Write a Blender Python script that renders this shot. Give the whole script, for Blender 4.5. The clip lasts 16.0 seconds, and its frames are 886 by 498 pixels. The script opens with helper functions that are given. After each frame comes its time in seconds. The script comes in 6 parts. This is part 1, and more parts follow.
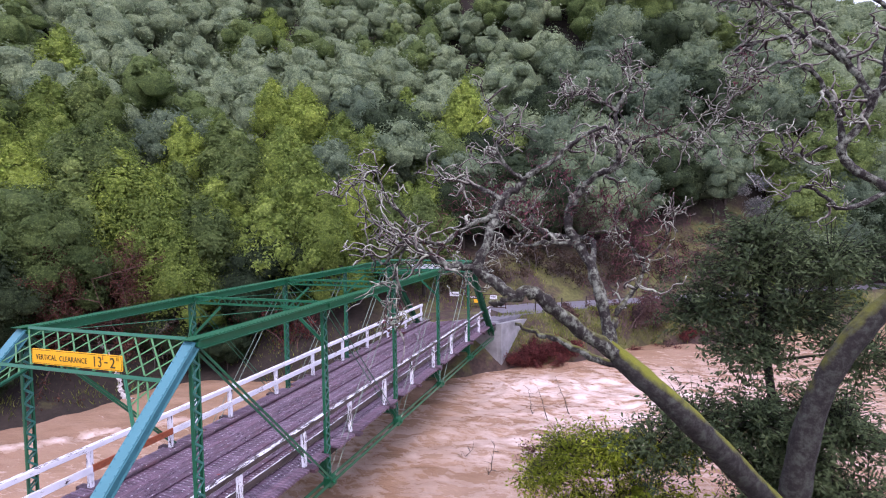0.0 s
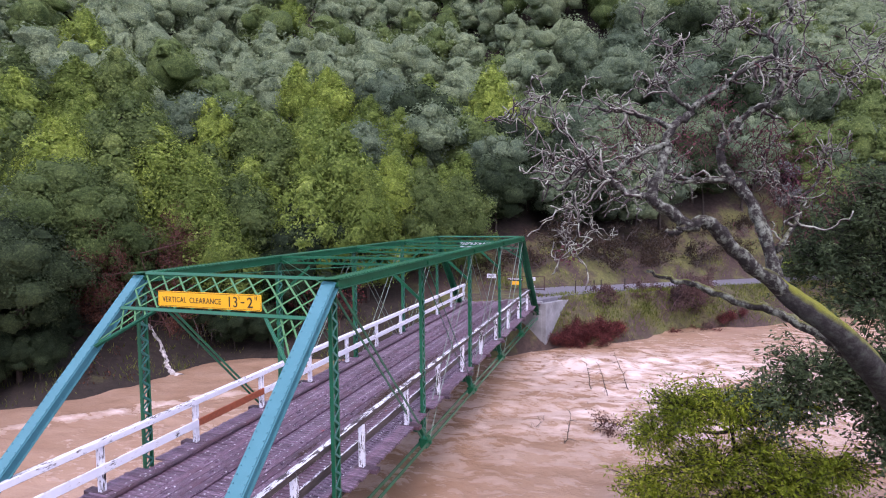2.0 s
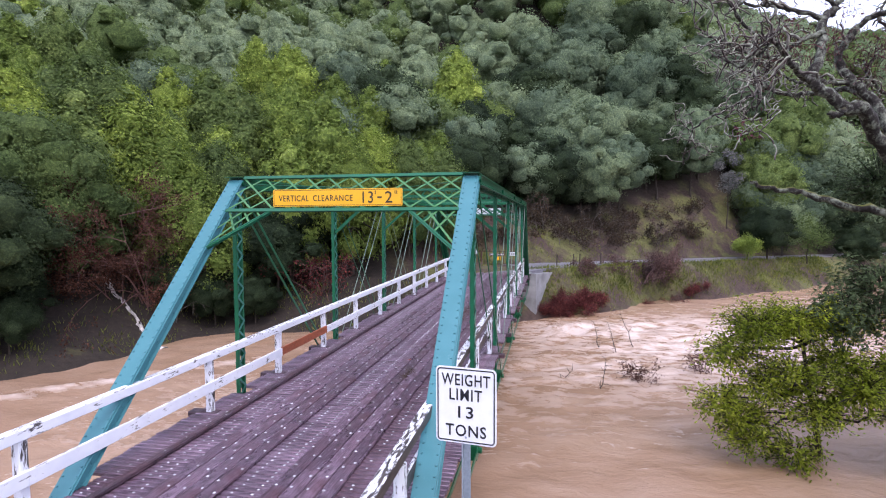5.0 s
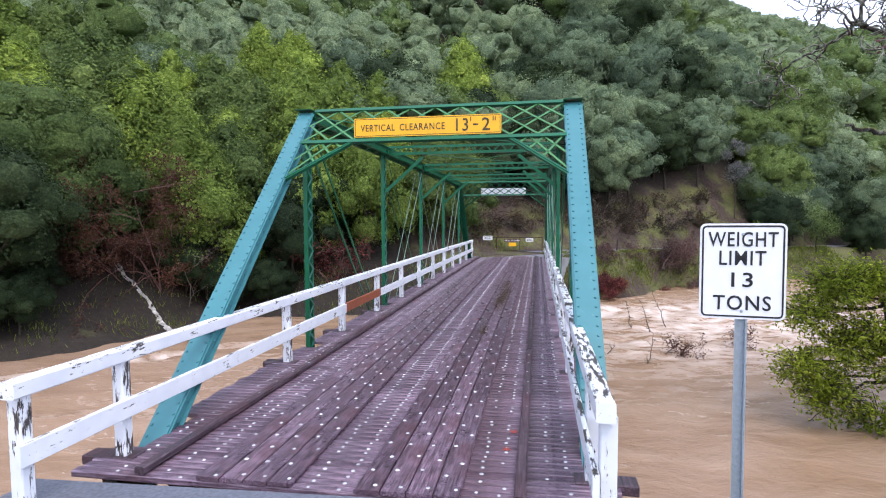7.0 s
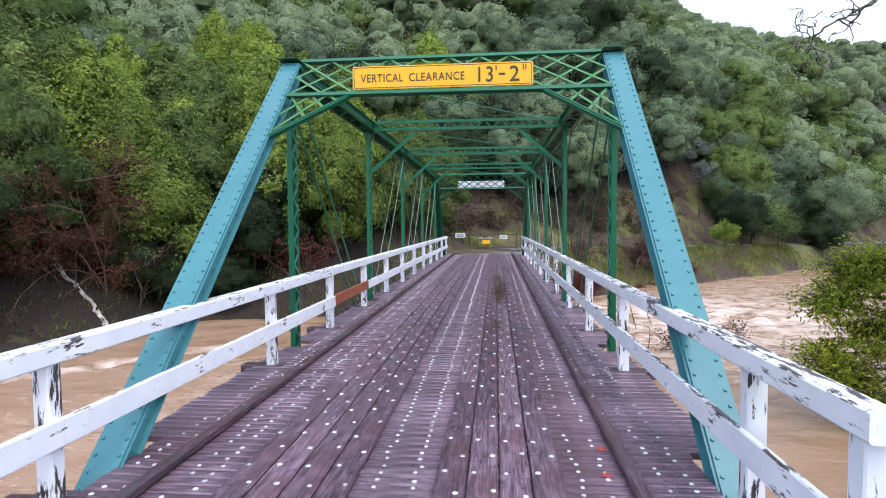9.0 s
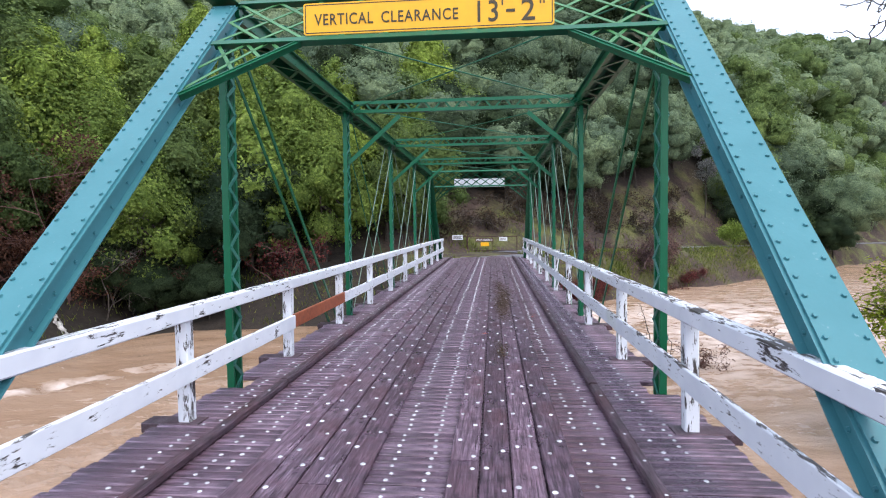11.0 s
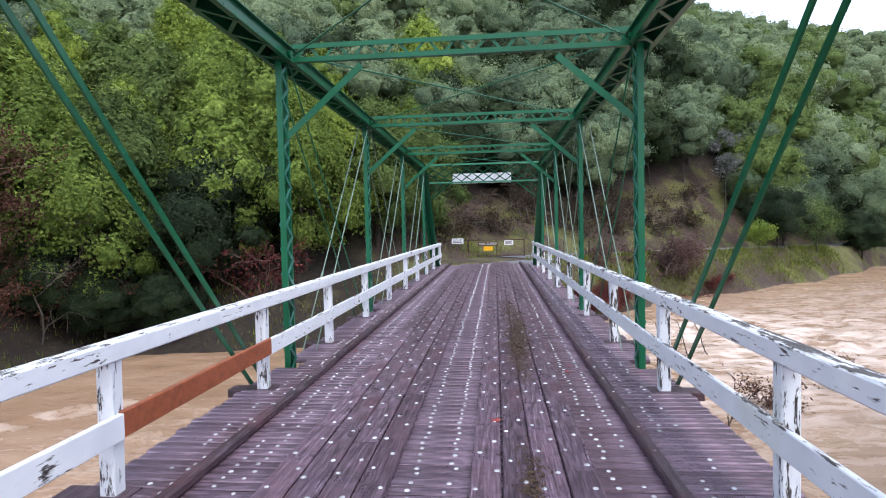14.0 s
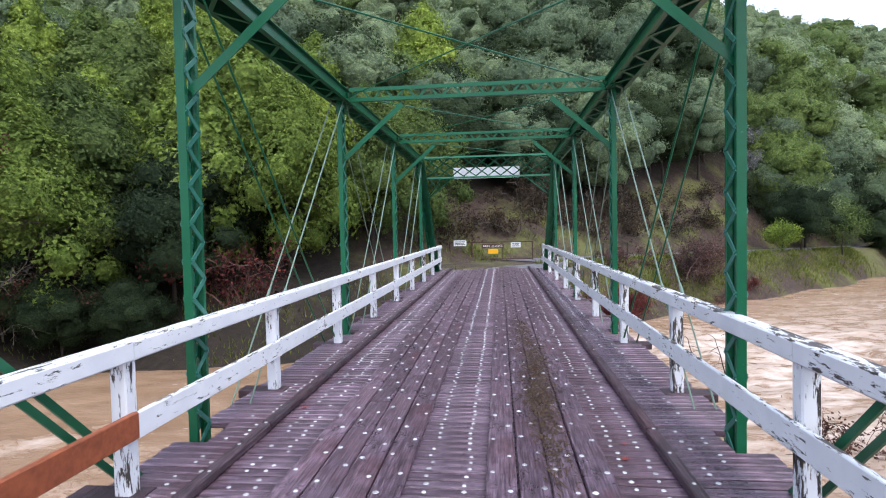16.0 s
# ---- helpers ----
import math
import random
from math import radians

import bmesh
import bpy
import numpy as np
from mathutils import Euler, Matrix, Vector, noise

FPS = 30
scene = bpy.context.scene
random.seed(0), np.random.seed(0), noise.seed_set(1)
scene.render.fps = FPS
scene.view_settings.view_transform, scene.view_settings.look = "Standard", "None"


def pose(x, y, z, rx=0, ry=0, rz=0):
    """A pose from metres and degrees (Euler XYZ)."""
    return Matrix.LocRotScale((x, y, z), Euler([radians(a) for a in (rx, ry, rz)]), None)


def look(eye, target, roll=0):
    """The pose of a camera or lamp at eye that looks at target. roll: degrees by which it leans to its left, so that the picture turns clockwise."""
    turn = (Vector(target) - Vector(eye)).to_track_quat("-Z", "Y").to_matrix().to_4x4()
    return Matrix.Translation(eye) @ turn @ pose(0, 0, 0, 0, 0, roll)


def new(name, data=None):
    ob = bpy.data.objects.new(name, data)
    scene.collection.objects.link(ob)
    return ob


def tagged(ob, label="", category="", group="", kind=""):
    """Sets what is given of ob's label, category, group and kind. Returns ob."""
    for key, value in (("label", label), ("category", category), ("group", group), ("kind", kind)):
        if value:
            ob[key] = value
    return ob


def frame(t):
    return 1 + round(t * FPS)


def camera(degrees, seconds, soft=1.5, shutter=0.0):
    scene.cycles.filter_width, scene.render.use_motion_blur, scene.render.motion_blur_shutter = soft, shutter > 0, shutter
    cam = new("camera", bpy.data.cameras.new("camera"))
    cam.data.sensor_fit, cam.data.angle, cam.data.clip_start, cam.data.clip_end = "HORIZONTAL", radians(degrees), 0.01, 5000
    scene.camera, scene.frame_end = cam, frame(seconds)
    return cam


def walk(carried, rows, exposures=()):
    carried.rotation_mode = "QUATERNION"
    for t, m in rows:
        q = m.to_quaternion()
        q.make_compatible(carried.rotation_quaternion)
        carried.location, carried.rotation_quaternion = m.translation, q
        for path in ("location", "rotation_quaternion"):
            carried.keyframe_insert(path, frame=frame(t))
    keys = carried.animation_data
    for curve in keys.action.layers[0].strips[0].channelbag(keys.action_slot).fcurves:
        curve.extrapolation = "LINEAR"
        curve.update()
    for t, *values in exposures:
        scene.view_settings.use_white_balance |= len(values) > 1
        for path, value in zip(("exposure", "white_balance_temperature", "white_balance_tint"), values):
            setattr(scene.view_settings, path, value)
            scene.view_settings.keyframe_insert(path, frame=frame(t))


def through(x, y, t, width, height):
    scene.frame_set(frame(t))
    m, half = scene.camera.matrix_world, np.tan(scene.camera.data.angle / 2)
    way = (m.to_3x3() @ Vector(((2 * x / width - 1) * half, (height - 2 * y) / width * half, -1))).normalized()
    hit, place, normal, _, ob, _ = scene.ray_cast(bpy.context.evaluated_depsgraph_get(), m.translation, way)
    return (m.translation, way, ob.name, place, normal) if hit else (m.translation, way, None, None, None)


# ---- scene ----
cam = camera(77.6, 16.0, soft=1.1)
PATH = [
    (0, (12.431, -11.585, 7.793), (11.782, -9.696, 7.679), -0.9),
    (0.5, (11.604, -11.806, 7.459), (10.956, -9.917, 7.343), -0.9),
    (1, (10.767, -12.034, 7.128), (10.121, -10.145, 7.011), -0.8),
    (1.5, (9.989, -12.225, 6.832), (9.343, -10.336, 6.713), -0.8),
    (2, (9.17, -12.426, 6.492), (8.527, -10.536, 6.367), -0.6),
    (2.5, (8.32, -12.679, 6.123), (7.692, -10.784, 6.006), -0.7),
    (3, (7.488, -12.957, 5.76), (6.912, -11.045, 5.642), -0.6),
    (3.5, (6.666, -13.215, 5.396), (6.155, -11.285, 5.278), -0.4),
    (4, (5.847, -13.436, 4.996), (5.393, -11.492, 4.878), -0.3),
    (6.5, (2.67, -13.108, 2.963), (2.324, -11.141, 2.856), -0.3),
    (7, (2.095, -12.867, 2.721), (1.756, -10.899, 2.616), -0.3),
    (7.5, (1.624, -12.558, 2.539), (1.321, -10.584, 2.435), -0.3),
    (8, (1.26, -12.169, 2.391), (1.019, -10.186, 2.291), -0.3),
    (8.5, (0.984, -11.699, 2.268), (0.782, -9.712, 2.172), -0.4),
    (9, (0.803, -11.189, 2.175), (0.612, -9.2, 2.082), -0.4),
    (11.5, (0.657, -7.968, 2.103), (0.475, -5.978, 2.021), -0.8),
    (12, (0.6, -7.25, 2.119), (0.418, -5.259, 2.039), -0.9),
    (12.5, (0.584, -6.486, 2.146), (0.398, -4.496, 2.064), -0.9),
    (13, (0.58, -5.709, 2.15), (0.393, -3.719, 2.069), -1.0),
    (13.5, (0.551, -4.944, 2.165), (0.363, -2.954, 2.083), -1.1),
    (14, (0.539, -4.21, 2.152), (0.348, -2.22, 2.074), -1.2),
    (14.5, (0.53, -3.43, 2.138), (0.335, -1.441, 2.065), -1.3),
    (15, (0.484, -2.691, 2.146), (0.287, -0.703, 2.07), -1.3),
    (15.5, (0.42, -1.922, 2.147), (0.226, 0.067, 2.071), -1.2),
    (16, (0.446, -1.197, 2.144), (0.24, 0.791, 2.07), -1.2),
]
walk(cam, [(t, look(e, g, r)) for t, e, g, r in PATH], [(0, 0.13, 6250, 37), (4, 0.11, 6300, 31), (7, 0.14, 6400, 14), (16, 0.16, 6500, 11)])

# ---- world, sun and exposure ----
world = bpy.data.worlds.new("overcast")
scene.world = world
world.use_nodes = True
wn, wl = world.node_tree.nodes, world.node_tree.links
wn.clear()
sky = wn.new("ShaderNodeTexSky")
sky.sky_type, sky.sun_disc = "NISHITA", False
sky.sun_elevation, sky.sun_rotation = radians(48), radians(150)
sky.air_density, sky.dust_density, sky.ozone_density = 1.0, 6.0, 1.5
cloud = wn.new("ShaderNodeMix")
cloud.data_type = "RGBA"
cloud.inputs[0].default_value = 0.72
cloud.inputs[7].default_value = (8.8, 9.75, 12.2, 1)
bg = wn.new("ShaderNodeBackground")
bg.inputs[1].default_value = 0.19
wout = wn.new("ShaderNodeOutputWorld")
wl.new(sky.outputs[0], cloud.inputs[6])
wl.new(cloud.outputs[2], bg.inputs[0])
wl.new(bg.outputs[0], wout.inputs[0])

sun_data = bpy.data.lights.new("sun", "SUN")
sun_data.energy, sun_data.angle, sun_data.color = 1.5, radians(25), (1.0, 0.97, 0.93)
sun = new("sun", sun_data)
sun.matrix_world = look((0, 0, 60), (-17, 30, 0))


# ---- mesh helpers ----
class Shape:
    """Gathers vertices and faces for one mesh."""

    def __init__(self):
        self.v, self.f, self.n = [], [], []

    def add(self, verts, faces):
        n = len(self.v)
        self.v.extend(verts)
        self.f.extend([tuple(n + i for i in f) for f in faces])
        return self

    def box(self, x0, x1, y0, y1, z0, z1):
        v = [(x, y, z) for z in (z0, z1) for y in (y0, y1) for x in (x0, x1)]
        return self.add(v, [(0, 2, 3, 1), (4, 5, 7, 6), (0, 1, 5, 4), (2, 6, 7, 3), (0, 4, 6, 2), (1, 3, 7, 5)])

    def beam(self, p, q, w, h, up=(0, 0, 1), c=0.0):
        """A bar from p to q, w across and h along up, with edges cut by c."""
        p, q = Vector(p), Vector(q)
        d = (q - p).normalized()
        s = d.cross(Vector(up)).normalized()
        u = s.cross(d).normalized()
        w, h = w / 2, h / 2
        if c:
            ring = [(-w + c, -h), (w - c, -h), (w, -h + c), (w, h - c), (w - c, h), (-w + c, h), (-w, h - c), (-w, -h + c)]
        else:
            ring = [(-w, -h), (w, -h), (w, h), (-w, h)]
        n = len(ring)
        v = [tuple(e + s * a + u * b) for e in (p, q) for a, b in ring]
        f = [(i, (i + 1) % n, n + (i + 1) % n, n + i) for i in range(n)]
        return self.add(v, f + [tuple(range(n - 1, -1, -1)), tuple(range(n, 2 * n))])

    def tube(self, pts, radii, n=6):
        pts = [Vector(p) for p in pts]
        v, f = [], []
        side = Vector((0.31, 0.62, 0.72))
        for i, p in enumerate(pts):
            d = (pts[min(i + 1, len(pts) - 1)] - pts[max(i - 1, 0)])
            d = d.normalized() if d.length > 1e-6 else Vector((0, 0, 1))
            a = d.cross(side)
            a = a.normalized() if a.length > 1e-3 else d.orthogonal().normalized()
            b = d.cross(a)
            for k in range(n):
                t = 2 * math.pi * k / n
                v.append(tuple(p + (a * math.cos(t) + b * math.sin(t)) * radii[i]))
        m = len(pts)
        for i in range(m - 1):
            for k in range(n):
                f.append((i * n + k, i * n + (k + 1) % n, (i + 1) * n + (k + 1) % n, (i + 1) * n + k))
        f += [tuple(range(n - 1, -1, -1)), tuple((m - 1) * n + k for k in range(n))]
        return self.add(v, f)

    def disc(self, c, r, h, n=7, up=(0, 0, 1)):
        """A low domed head on a surface."""
        c, u = Vector(c), Vector(up).normalized()
        a = u.orthogonal().normalized()
        b = u.cross(a)
        v = []
        for rr, hh in ((r, 0), (r * 0.72, h)):
            for k in range(n):
                t = 2 * math.pi * k / n
                v.append(tuple(c + (a * math.cos(t) + b * math.sin(t)) * rr + u * hh))
        f = [(k, (k + 1) % n, n + (k + 1) % n, n + k) for k in range(n)] + [tuple(range(n, 2 * n))]
        return self.add(v, f)

    def quad(self, c, a, b):
        c, a, b = Vector(c), Vector(a), Vector(b)
        return self.add([tuple(c - a), tuple(c - b * 0.8), tuple(c + a), tuple(c + b)], [(0, 1, 2, 3)])

    def mesh(self, name, material, smooth=False):
        me = bpy.data.meshes.new(name)
        me.from_pydata(self.v, [], self.f)
        me.materials.append(material)
        if smooth:
            me.polygons.foreach_set("use_smooth", [True] * len(me.polygons))
        me.update()
        return me


class Crown(Shape):
    """Leaves and boughs whose shading follows the rounded mass of the crown."""

    def grow(self, verts, faces, normals):
        self.add(verts, faces)
        self.n.extend(normals)

    def mesh(self, name, material, smooth=True):
        me = Shape.mesh(self, name, material, True)
        me.normals_split_custom_set_from_vertices(self.n)
        return me


def part(name, shape, material, parent, label="", smooth=False):
    ob = new(name, shape.mesh(name, material, smooth) if isinstance(shape, Shape) else shape)
    ob.parent = parent
    return tagged(ob, label)


def thing(name, label, category, at=(0, 0, 0), group="", kind=""):
    ob = new(name)
    ob.location = at
    ob.empty_display_size = 0.2
    return tagged(ob, label, category, group, kind)


def solid(name, shape, material, label, category, group="", kind="", smooth=False):
    return tagged(new(name, shape.mesh(name, material, smooth)), label, category, group, kind)


# ---- materials ----
def material(name):
    m = bpy.data.materials.new(name)
    m.use_nodes = True
    n = m.node_tree.nodes
    return m, n, m.node_tree.links, n["Principled BSDF"]


def ramp(n, l, src, stops):
    r = n.new("ShaderNodeValToRGB")
    e = r.color_ramp.elements
    while len(e) < len(stops):
        e.new(0.5)
    for k, (p, c) in zip(e, stops):
        k.position, k.color = p, (*c, 1)
    l.new(src, r.inputs[0])
    return r.outputs[0]


def noise_tex(n, l, scale, detail=4, rough=0.6, stretch=None, space="Object", turn=0.0):
    tc = n.new("ShaderNodeTexCoord")
    src = tc.outputs[space]
    if stretch:
        mp = n.new("ShaderNodeMapping")
        mp.inputs["Scale"].default_value = stretch
        mp.inputs["Rotation"].default_value = (0, 0, turn)
        l.new(src, mp.inputs[0])
        src = mp.outputs[0]
    t = n.new("ShaderNodeTexNoise")
    t.inputs["Scale"].default_value, t.inputs["Detail"].default_value, t.inputs["Roughness"].default_value = scale, detail, rough
    l.new(src, t.inputs["Vector"])
    return t.outputs["Fac"]


def mix(n, l, fac, a, b, kind="MIX"):
    m = n.new("ShaderNodeMix")
    m.data_type, m.blend_type = "RGBA", kind
    for i, s in ((0, fac), (6, a), (7, b)):
        if isinstance(s, (int, float)):
            m.inputs[i].default_value = s
        elif isinstance(s, tuple):
            m.inputs[i].default_value = (*s, 1)
        else:
            l.new(s, m.inputs[i])
    return m.outputs[2]


def bump(n, l, height, strength, dist, to):
    b = n.new("ShaderNodeBump")
    b.inputs["Strength"].default_value, b.inputs["Distance"].default_value = strength, dist
    l.new(height, b.inputs["Height"])
    l.new(b.outputs[0], to.inputs["Normal"])


def steel_paint(name, base, faded, rough=0.35):
    m, n, l, p = material(name)
    big = noise_tex(n, l, 1.3, 5)
    small = noise_tex(n, l, 22, 5)
    c = ramp(n, l, big, [(0.3, base), (0.7, faded)])
    chip = ramp(n, l, small, [(0.66, (0, 0, 0)), (0.74, (1, 1, 1))])
    c = mix(n, l, 0.08, c, chip, "SCREEN")
    rust = ramp(n, l, noise_tex(n, l, 6, 8, 0.75), [(0.72, (0, 0, 0)), (0.82, (0.5, 0.5, 0.5))])
    c = mix(n, l, rust, c, (0.05, 0.035, 0.025))
    l.new(c, p.inputs["Base Color"])
    p.inputs["Roughness"].default_value = rough
    p.inputs["Specular IOR Level"].default_value = 0.3
    bump(n, l, small, 0.12, 0.01, p)
    return m


GREEN = steel_paint("green_steel_paint", (0.004, 0.092, 0.041), (0.009, 0.125, 0.06), 0.3)
# light from the sky on the portal bars is put into this green
PALE_GREEN = steel_paint("sky_lit_green_lacing", (0.035, 0.15, 0.05), (0.075, 0.23, 0.085), 0.35)
# lacing colour lightened for the brighter light it gets than the post's inside
LACE = steel_paint("lit_teal_lacing", (0.02, 0.14, 0.105), (0.05, 0.20, 0.16), 0.3)
# paler and bluer than GREEN, for the near end posts
TEAL = steel_paint("pale_teal_steel", (0.047, 0.185, 0.21), (0.065, 0.222, 0.252), 0.32)


def plank_wood(name, dark, mid, light, axis, wet=0.45):
    m, n, l, p = material(name)
    st = (1.2, 22, 22) if axis == 0 else (22, 1.2, 22)
    grain = noise_tex(n, l, 2.2, 8, 0.65, st)
    blot = noise_tex(n, l, 1.1, 4)
    oi = n.new("ShaderNodeObjectInfo")
    c = ramp(n, l, grain, [(0.34, dark), (0.5, mid), (0.66, light)])
    tint = ramp(n, l, oi.outputs["Random"], [(0.0, (0.68, 0.60, 0.66)), (0.5, (0.98, 0.94, 0.98)), (1.0, (1.32, 1.24, 1.28))])
    c = mix(n, l, 1.0, c, tint, "MULTIPLY")
    red = ramp(n, l, blot, [(0.46, (0, 0, 0)), (0.72, (0.6, 0.6, 0.6))])
    c = mix(n, l, red, c, (0.095, 0.032, 0.038))
    worn = ramp(n, l, noise_tex(n, l, 7.0, 6, 0.7), [(0.32, (0.55, 0.52, 0.55)), (0.5, (1, 1, 1)), (0.7, (1.28, 1.25, 1.28))])
    c = mix(n, l, 1.0, c, worn, "MULTIPLY")
    crack = noise_tex(n, l, 2.6, 5, 0.6, (0.7, 30, 30) if axis == 0 else (30, 0.7, 30))
    c = mix(n, l, 1.0, c, ramp(n, l, crack, [(0.36, (0.28, 0.26, 0.28)), (0.43, (1, 1, 1))]), "MULTIPLY")
    l.new(c, p.inputs["Base Color"])
    r = ramp(n, l, blot, [(0.3, (wet - 0.12,) * 3), (0.7, (wet + 0.2,) * 3)])
    l.new(r, p.inputs["Roughness"])
    bump(n, l, grain, 0.8, 0.016, p)
    return m


DECK_X = plank_wood("wet_cross_plank", (0.042, 0.029, 0.04), (0.135, 0.097, 0.132), (0.255, 0.2, 0.25), 0, 0.3)
DECK_Y = plank_wood("wet_running_plank", (0.042, 0.027, 0.038), (0.125, 0.086, 0.118), (0.225, 0.172, 0.215), 1, 0.3)
CURB = plank_wood("wet_curb_timber", (0.022, 0.014, 0.018), (0.06, 0.04, 0.052), (0.115, 0.085, 0.105), 1)
TIMBER = plank_wood("dark_stringer_timber", (0.012, 0.01, 0.009), (0.03, 0.024, 0.02), (0.06, 0.05, 0.042), 1, 0.7)


def white_paint(name, stretch, peel=0.56, outer=0, top=0.05):
    m, n, l, p = material(name)
    fine = noise_tex(n, l, 9, 9, 0.72, stretch)
    broad = noise_tex(n, l, 1.6, 3)
    add = n.new("ShaderNodeMath")
    add.operation = "MULTIPLY_ADD"
    l.new(broad, add.inputs[0])
    add.inputs[1].default_value = 0.55
    l.new(fine, add.inputs[2])
    geo = n.new("ShaderNodeNewGeometry")
    sep = n.new("ShaderNodeSeparateXYZ")
    l.new(geo.outputs["Normal"], sep.inputs[0])
    worn = n.new("ShaderNodeMath")
    worn.operation = "MULTIPLY_ADD"
    l.new(sep.outputs[2], worn.inputs[0])
    worn.inputs[1].default_value = top
    l.new(add.outputs[0], worn.inputs[2])
    bare = ramp(n, l, worn.outputs[0], [(peel + 0.28, (0, 0, 0)), (peel + 0.31, (1, 1, 1))])
    if outer:
        # the side turned away from the deck takes the bare wood colour
        face = n.new("ShaderNodeMath")
        face.operation = "MULTIPLY_ADD"
        l.new(sep.outputs[0], face.inputs[0])
        face.inputs[1].default_value = outer
        half = n.new("ShaderNodeMath")
        half.operation = "MULTIPLY"
        half.inputs[1].default_value = 0.5
        l.new(fine, half.inputs[0])
        l.new(half.outputs[0], face.inputs[2])
        bare = mix(n, l, ramp(n, l, face.outputs[0], [(0.56, (0, 0, 0)), (0.58, (1, 1, 1))]), bare, (1, 1, 1))
    paint = ramp(n, l, broad, [(0.3, (0.66, 0.70, 0.76)), (0.7, (0.82, 0.85, 0.89))])
    algae = ramp(n, l, noise_tex(n, l, 0.7, 3), [(0.62, (0, 0, 0)), (0.8, (0.35, 0.35, 0.35))])
    paint = mix(n, l, algae, paint, (0.45, 0.5, 0.25))
    wood = ramp(n, l, noise_tex(n, l, 5, 6, 0.6, stretch), [(0.3, (0.015, 0.013, 0.014)), (0.7, (0.09, 0.075, 0.07))])
    l.new(mix(n, l, bare, paint, wood), p.inputs["Base Color"])
    p.inputs["Roughness"].default_value = 0.5
    inv = n.new("ShaderNodeInvert")
    l.new(bare, inv.inputs[1])
    bump(n, l, inv.outputs[0], 0.6, 0.008, p)
    return m


RAIL_W = white_paint("peeling_white_paint_rail", (2.5, 0.5, 2.5), 0.605)
RAIL_R = white_paint("flaking_white_paint_rail", (2.5, 0.5, 2.5), 0.6, 0.42, 0.11)
POST_W = white_paint("peeling_white_paint_post", (2.5, 2.5, 0.45), 0.545)


def plain(name, colour, rough=0.5, metal=0.0, var=0.12, scale=8.0):
    m, n, l, p = material(name)
    f = noise_tex(n, l, scale, 5)
    lo, hi = tuple(c * (1 - var) for c in colour), tuple(c * (1 + var) for c in colour)
    l.new(ramp(n, l, f, [(0.3, lo), (0.7, hi)]), p.inputs["Base Color"])
    p.inputs["Roughness"].default_value, p.inputs["Metallic"].default_value = rough, metal
    bump(n, l, f, 0.15, 0.01, p)
    return m


NAIL = plain("galvanised_head", (0.52, 0.53, 0.56), 0.5, 0.2, 0.5, 2.3)
ORANGE_WOOD = plain("new_redwood_board", (0.28, 0.075, 0.03), 0.55, 0, 0.3, 12)
SIGN_YELLOW = plain("yellow_sign_sheet", (0.86, 0.44, 0.008), 0.4, 0, 0.05)
SIGN_WHITE = plain("white_sign_sheet", (0.78, 0.81, 0.86), 0.4, 0, 0.04)
SIGN_BLACK = plain("black_sign_ink", (0.012, 0.012, 0.015), 0.5)
SIGN_FADED = plain("faded_black_sign_ink", (0.045, 0.035, 0.012), 0.5, 0, 0.3, 30)
SIGN_BROWN = plain("brown_sign_sheet", (0.07, 0.03, 0.022), 0.5)
ALU = plain("bare_sign_back", (0.62, 0.66, 0.70), 0.45, 0.3, 0.1)
GALV = plain("galvanised_post", (0.34, 0.40, 0.45), 0.5, 0.5, 0.15, 30)
RUST = plain("rusty_gate_pipe", (0.06, 0.03, 0.022), 0.7, 0.1, 0.3)
CONCRETE = plain("weathered_concrete", (0.225, 0.235, 0.24), 0.85, 0, 0.3, 1.3)
BARK = plain("dark_oak_bark", (0.045, 0.036, 0.028), 0.9, 0, 0.5, 9)
GREY_TWIG = plain("pale_dead_twig", (0.12, 0.105, 0.092), 0.9, 0, 0.35, 6)
RED_TWIG = plain("red_brown_twig", (0.115, 0.058, 0.05), 0.85, 0, 0.35, 4)


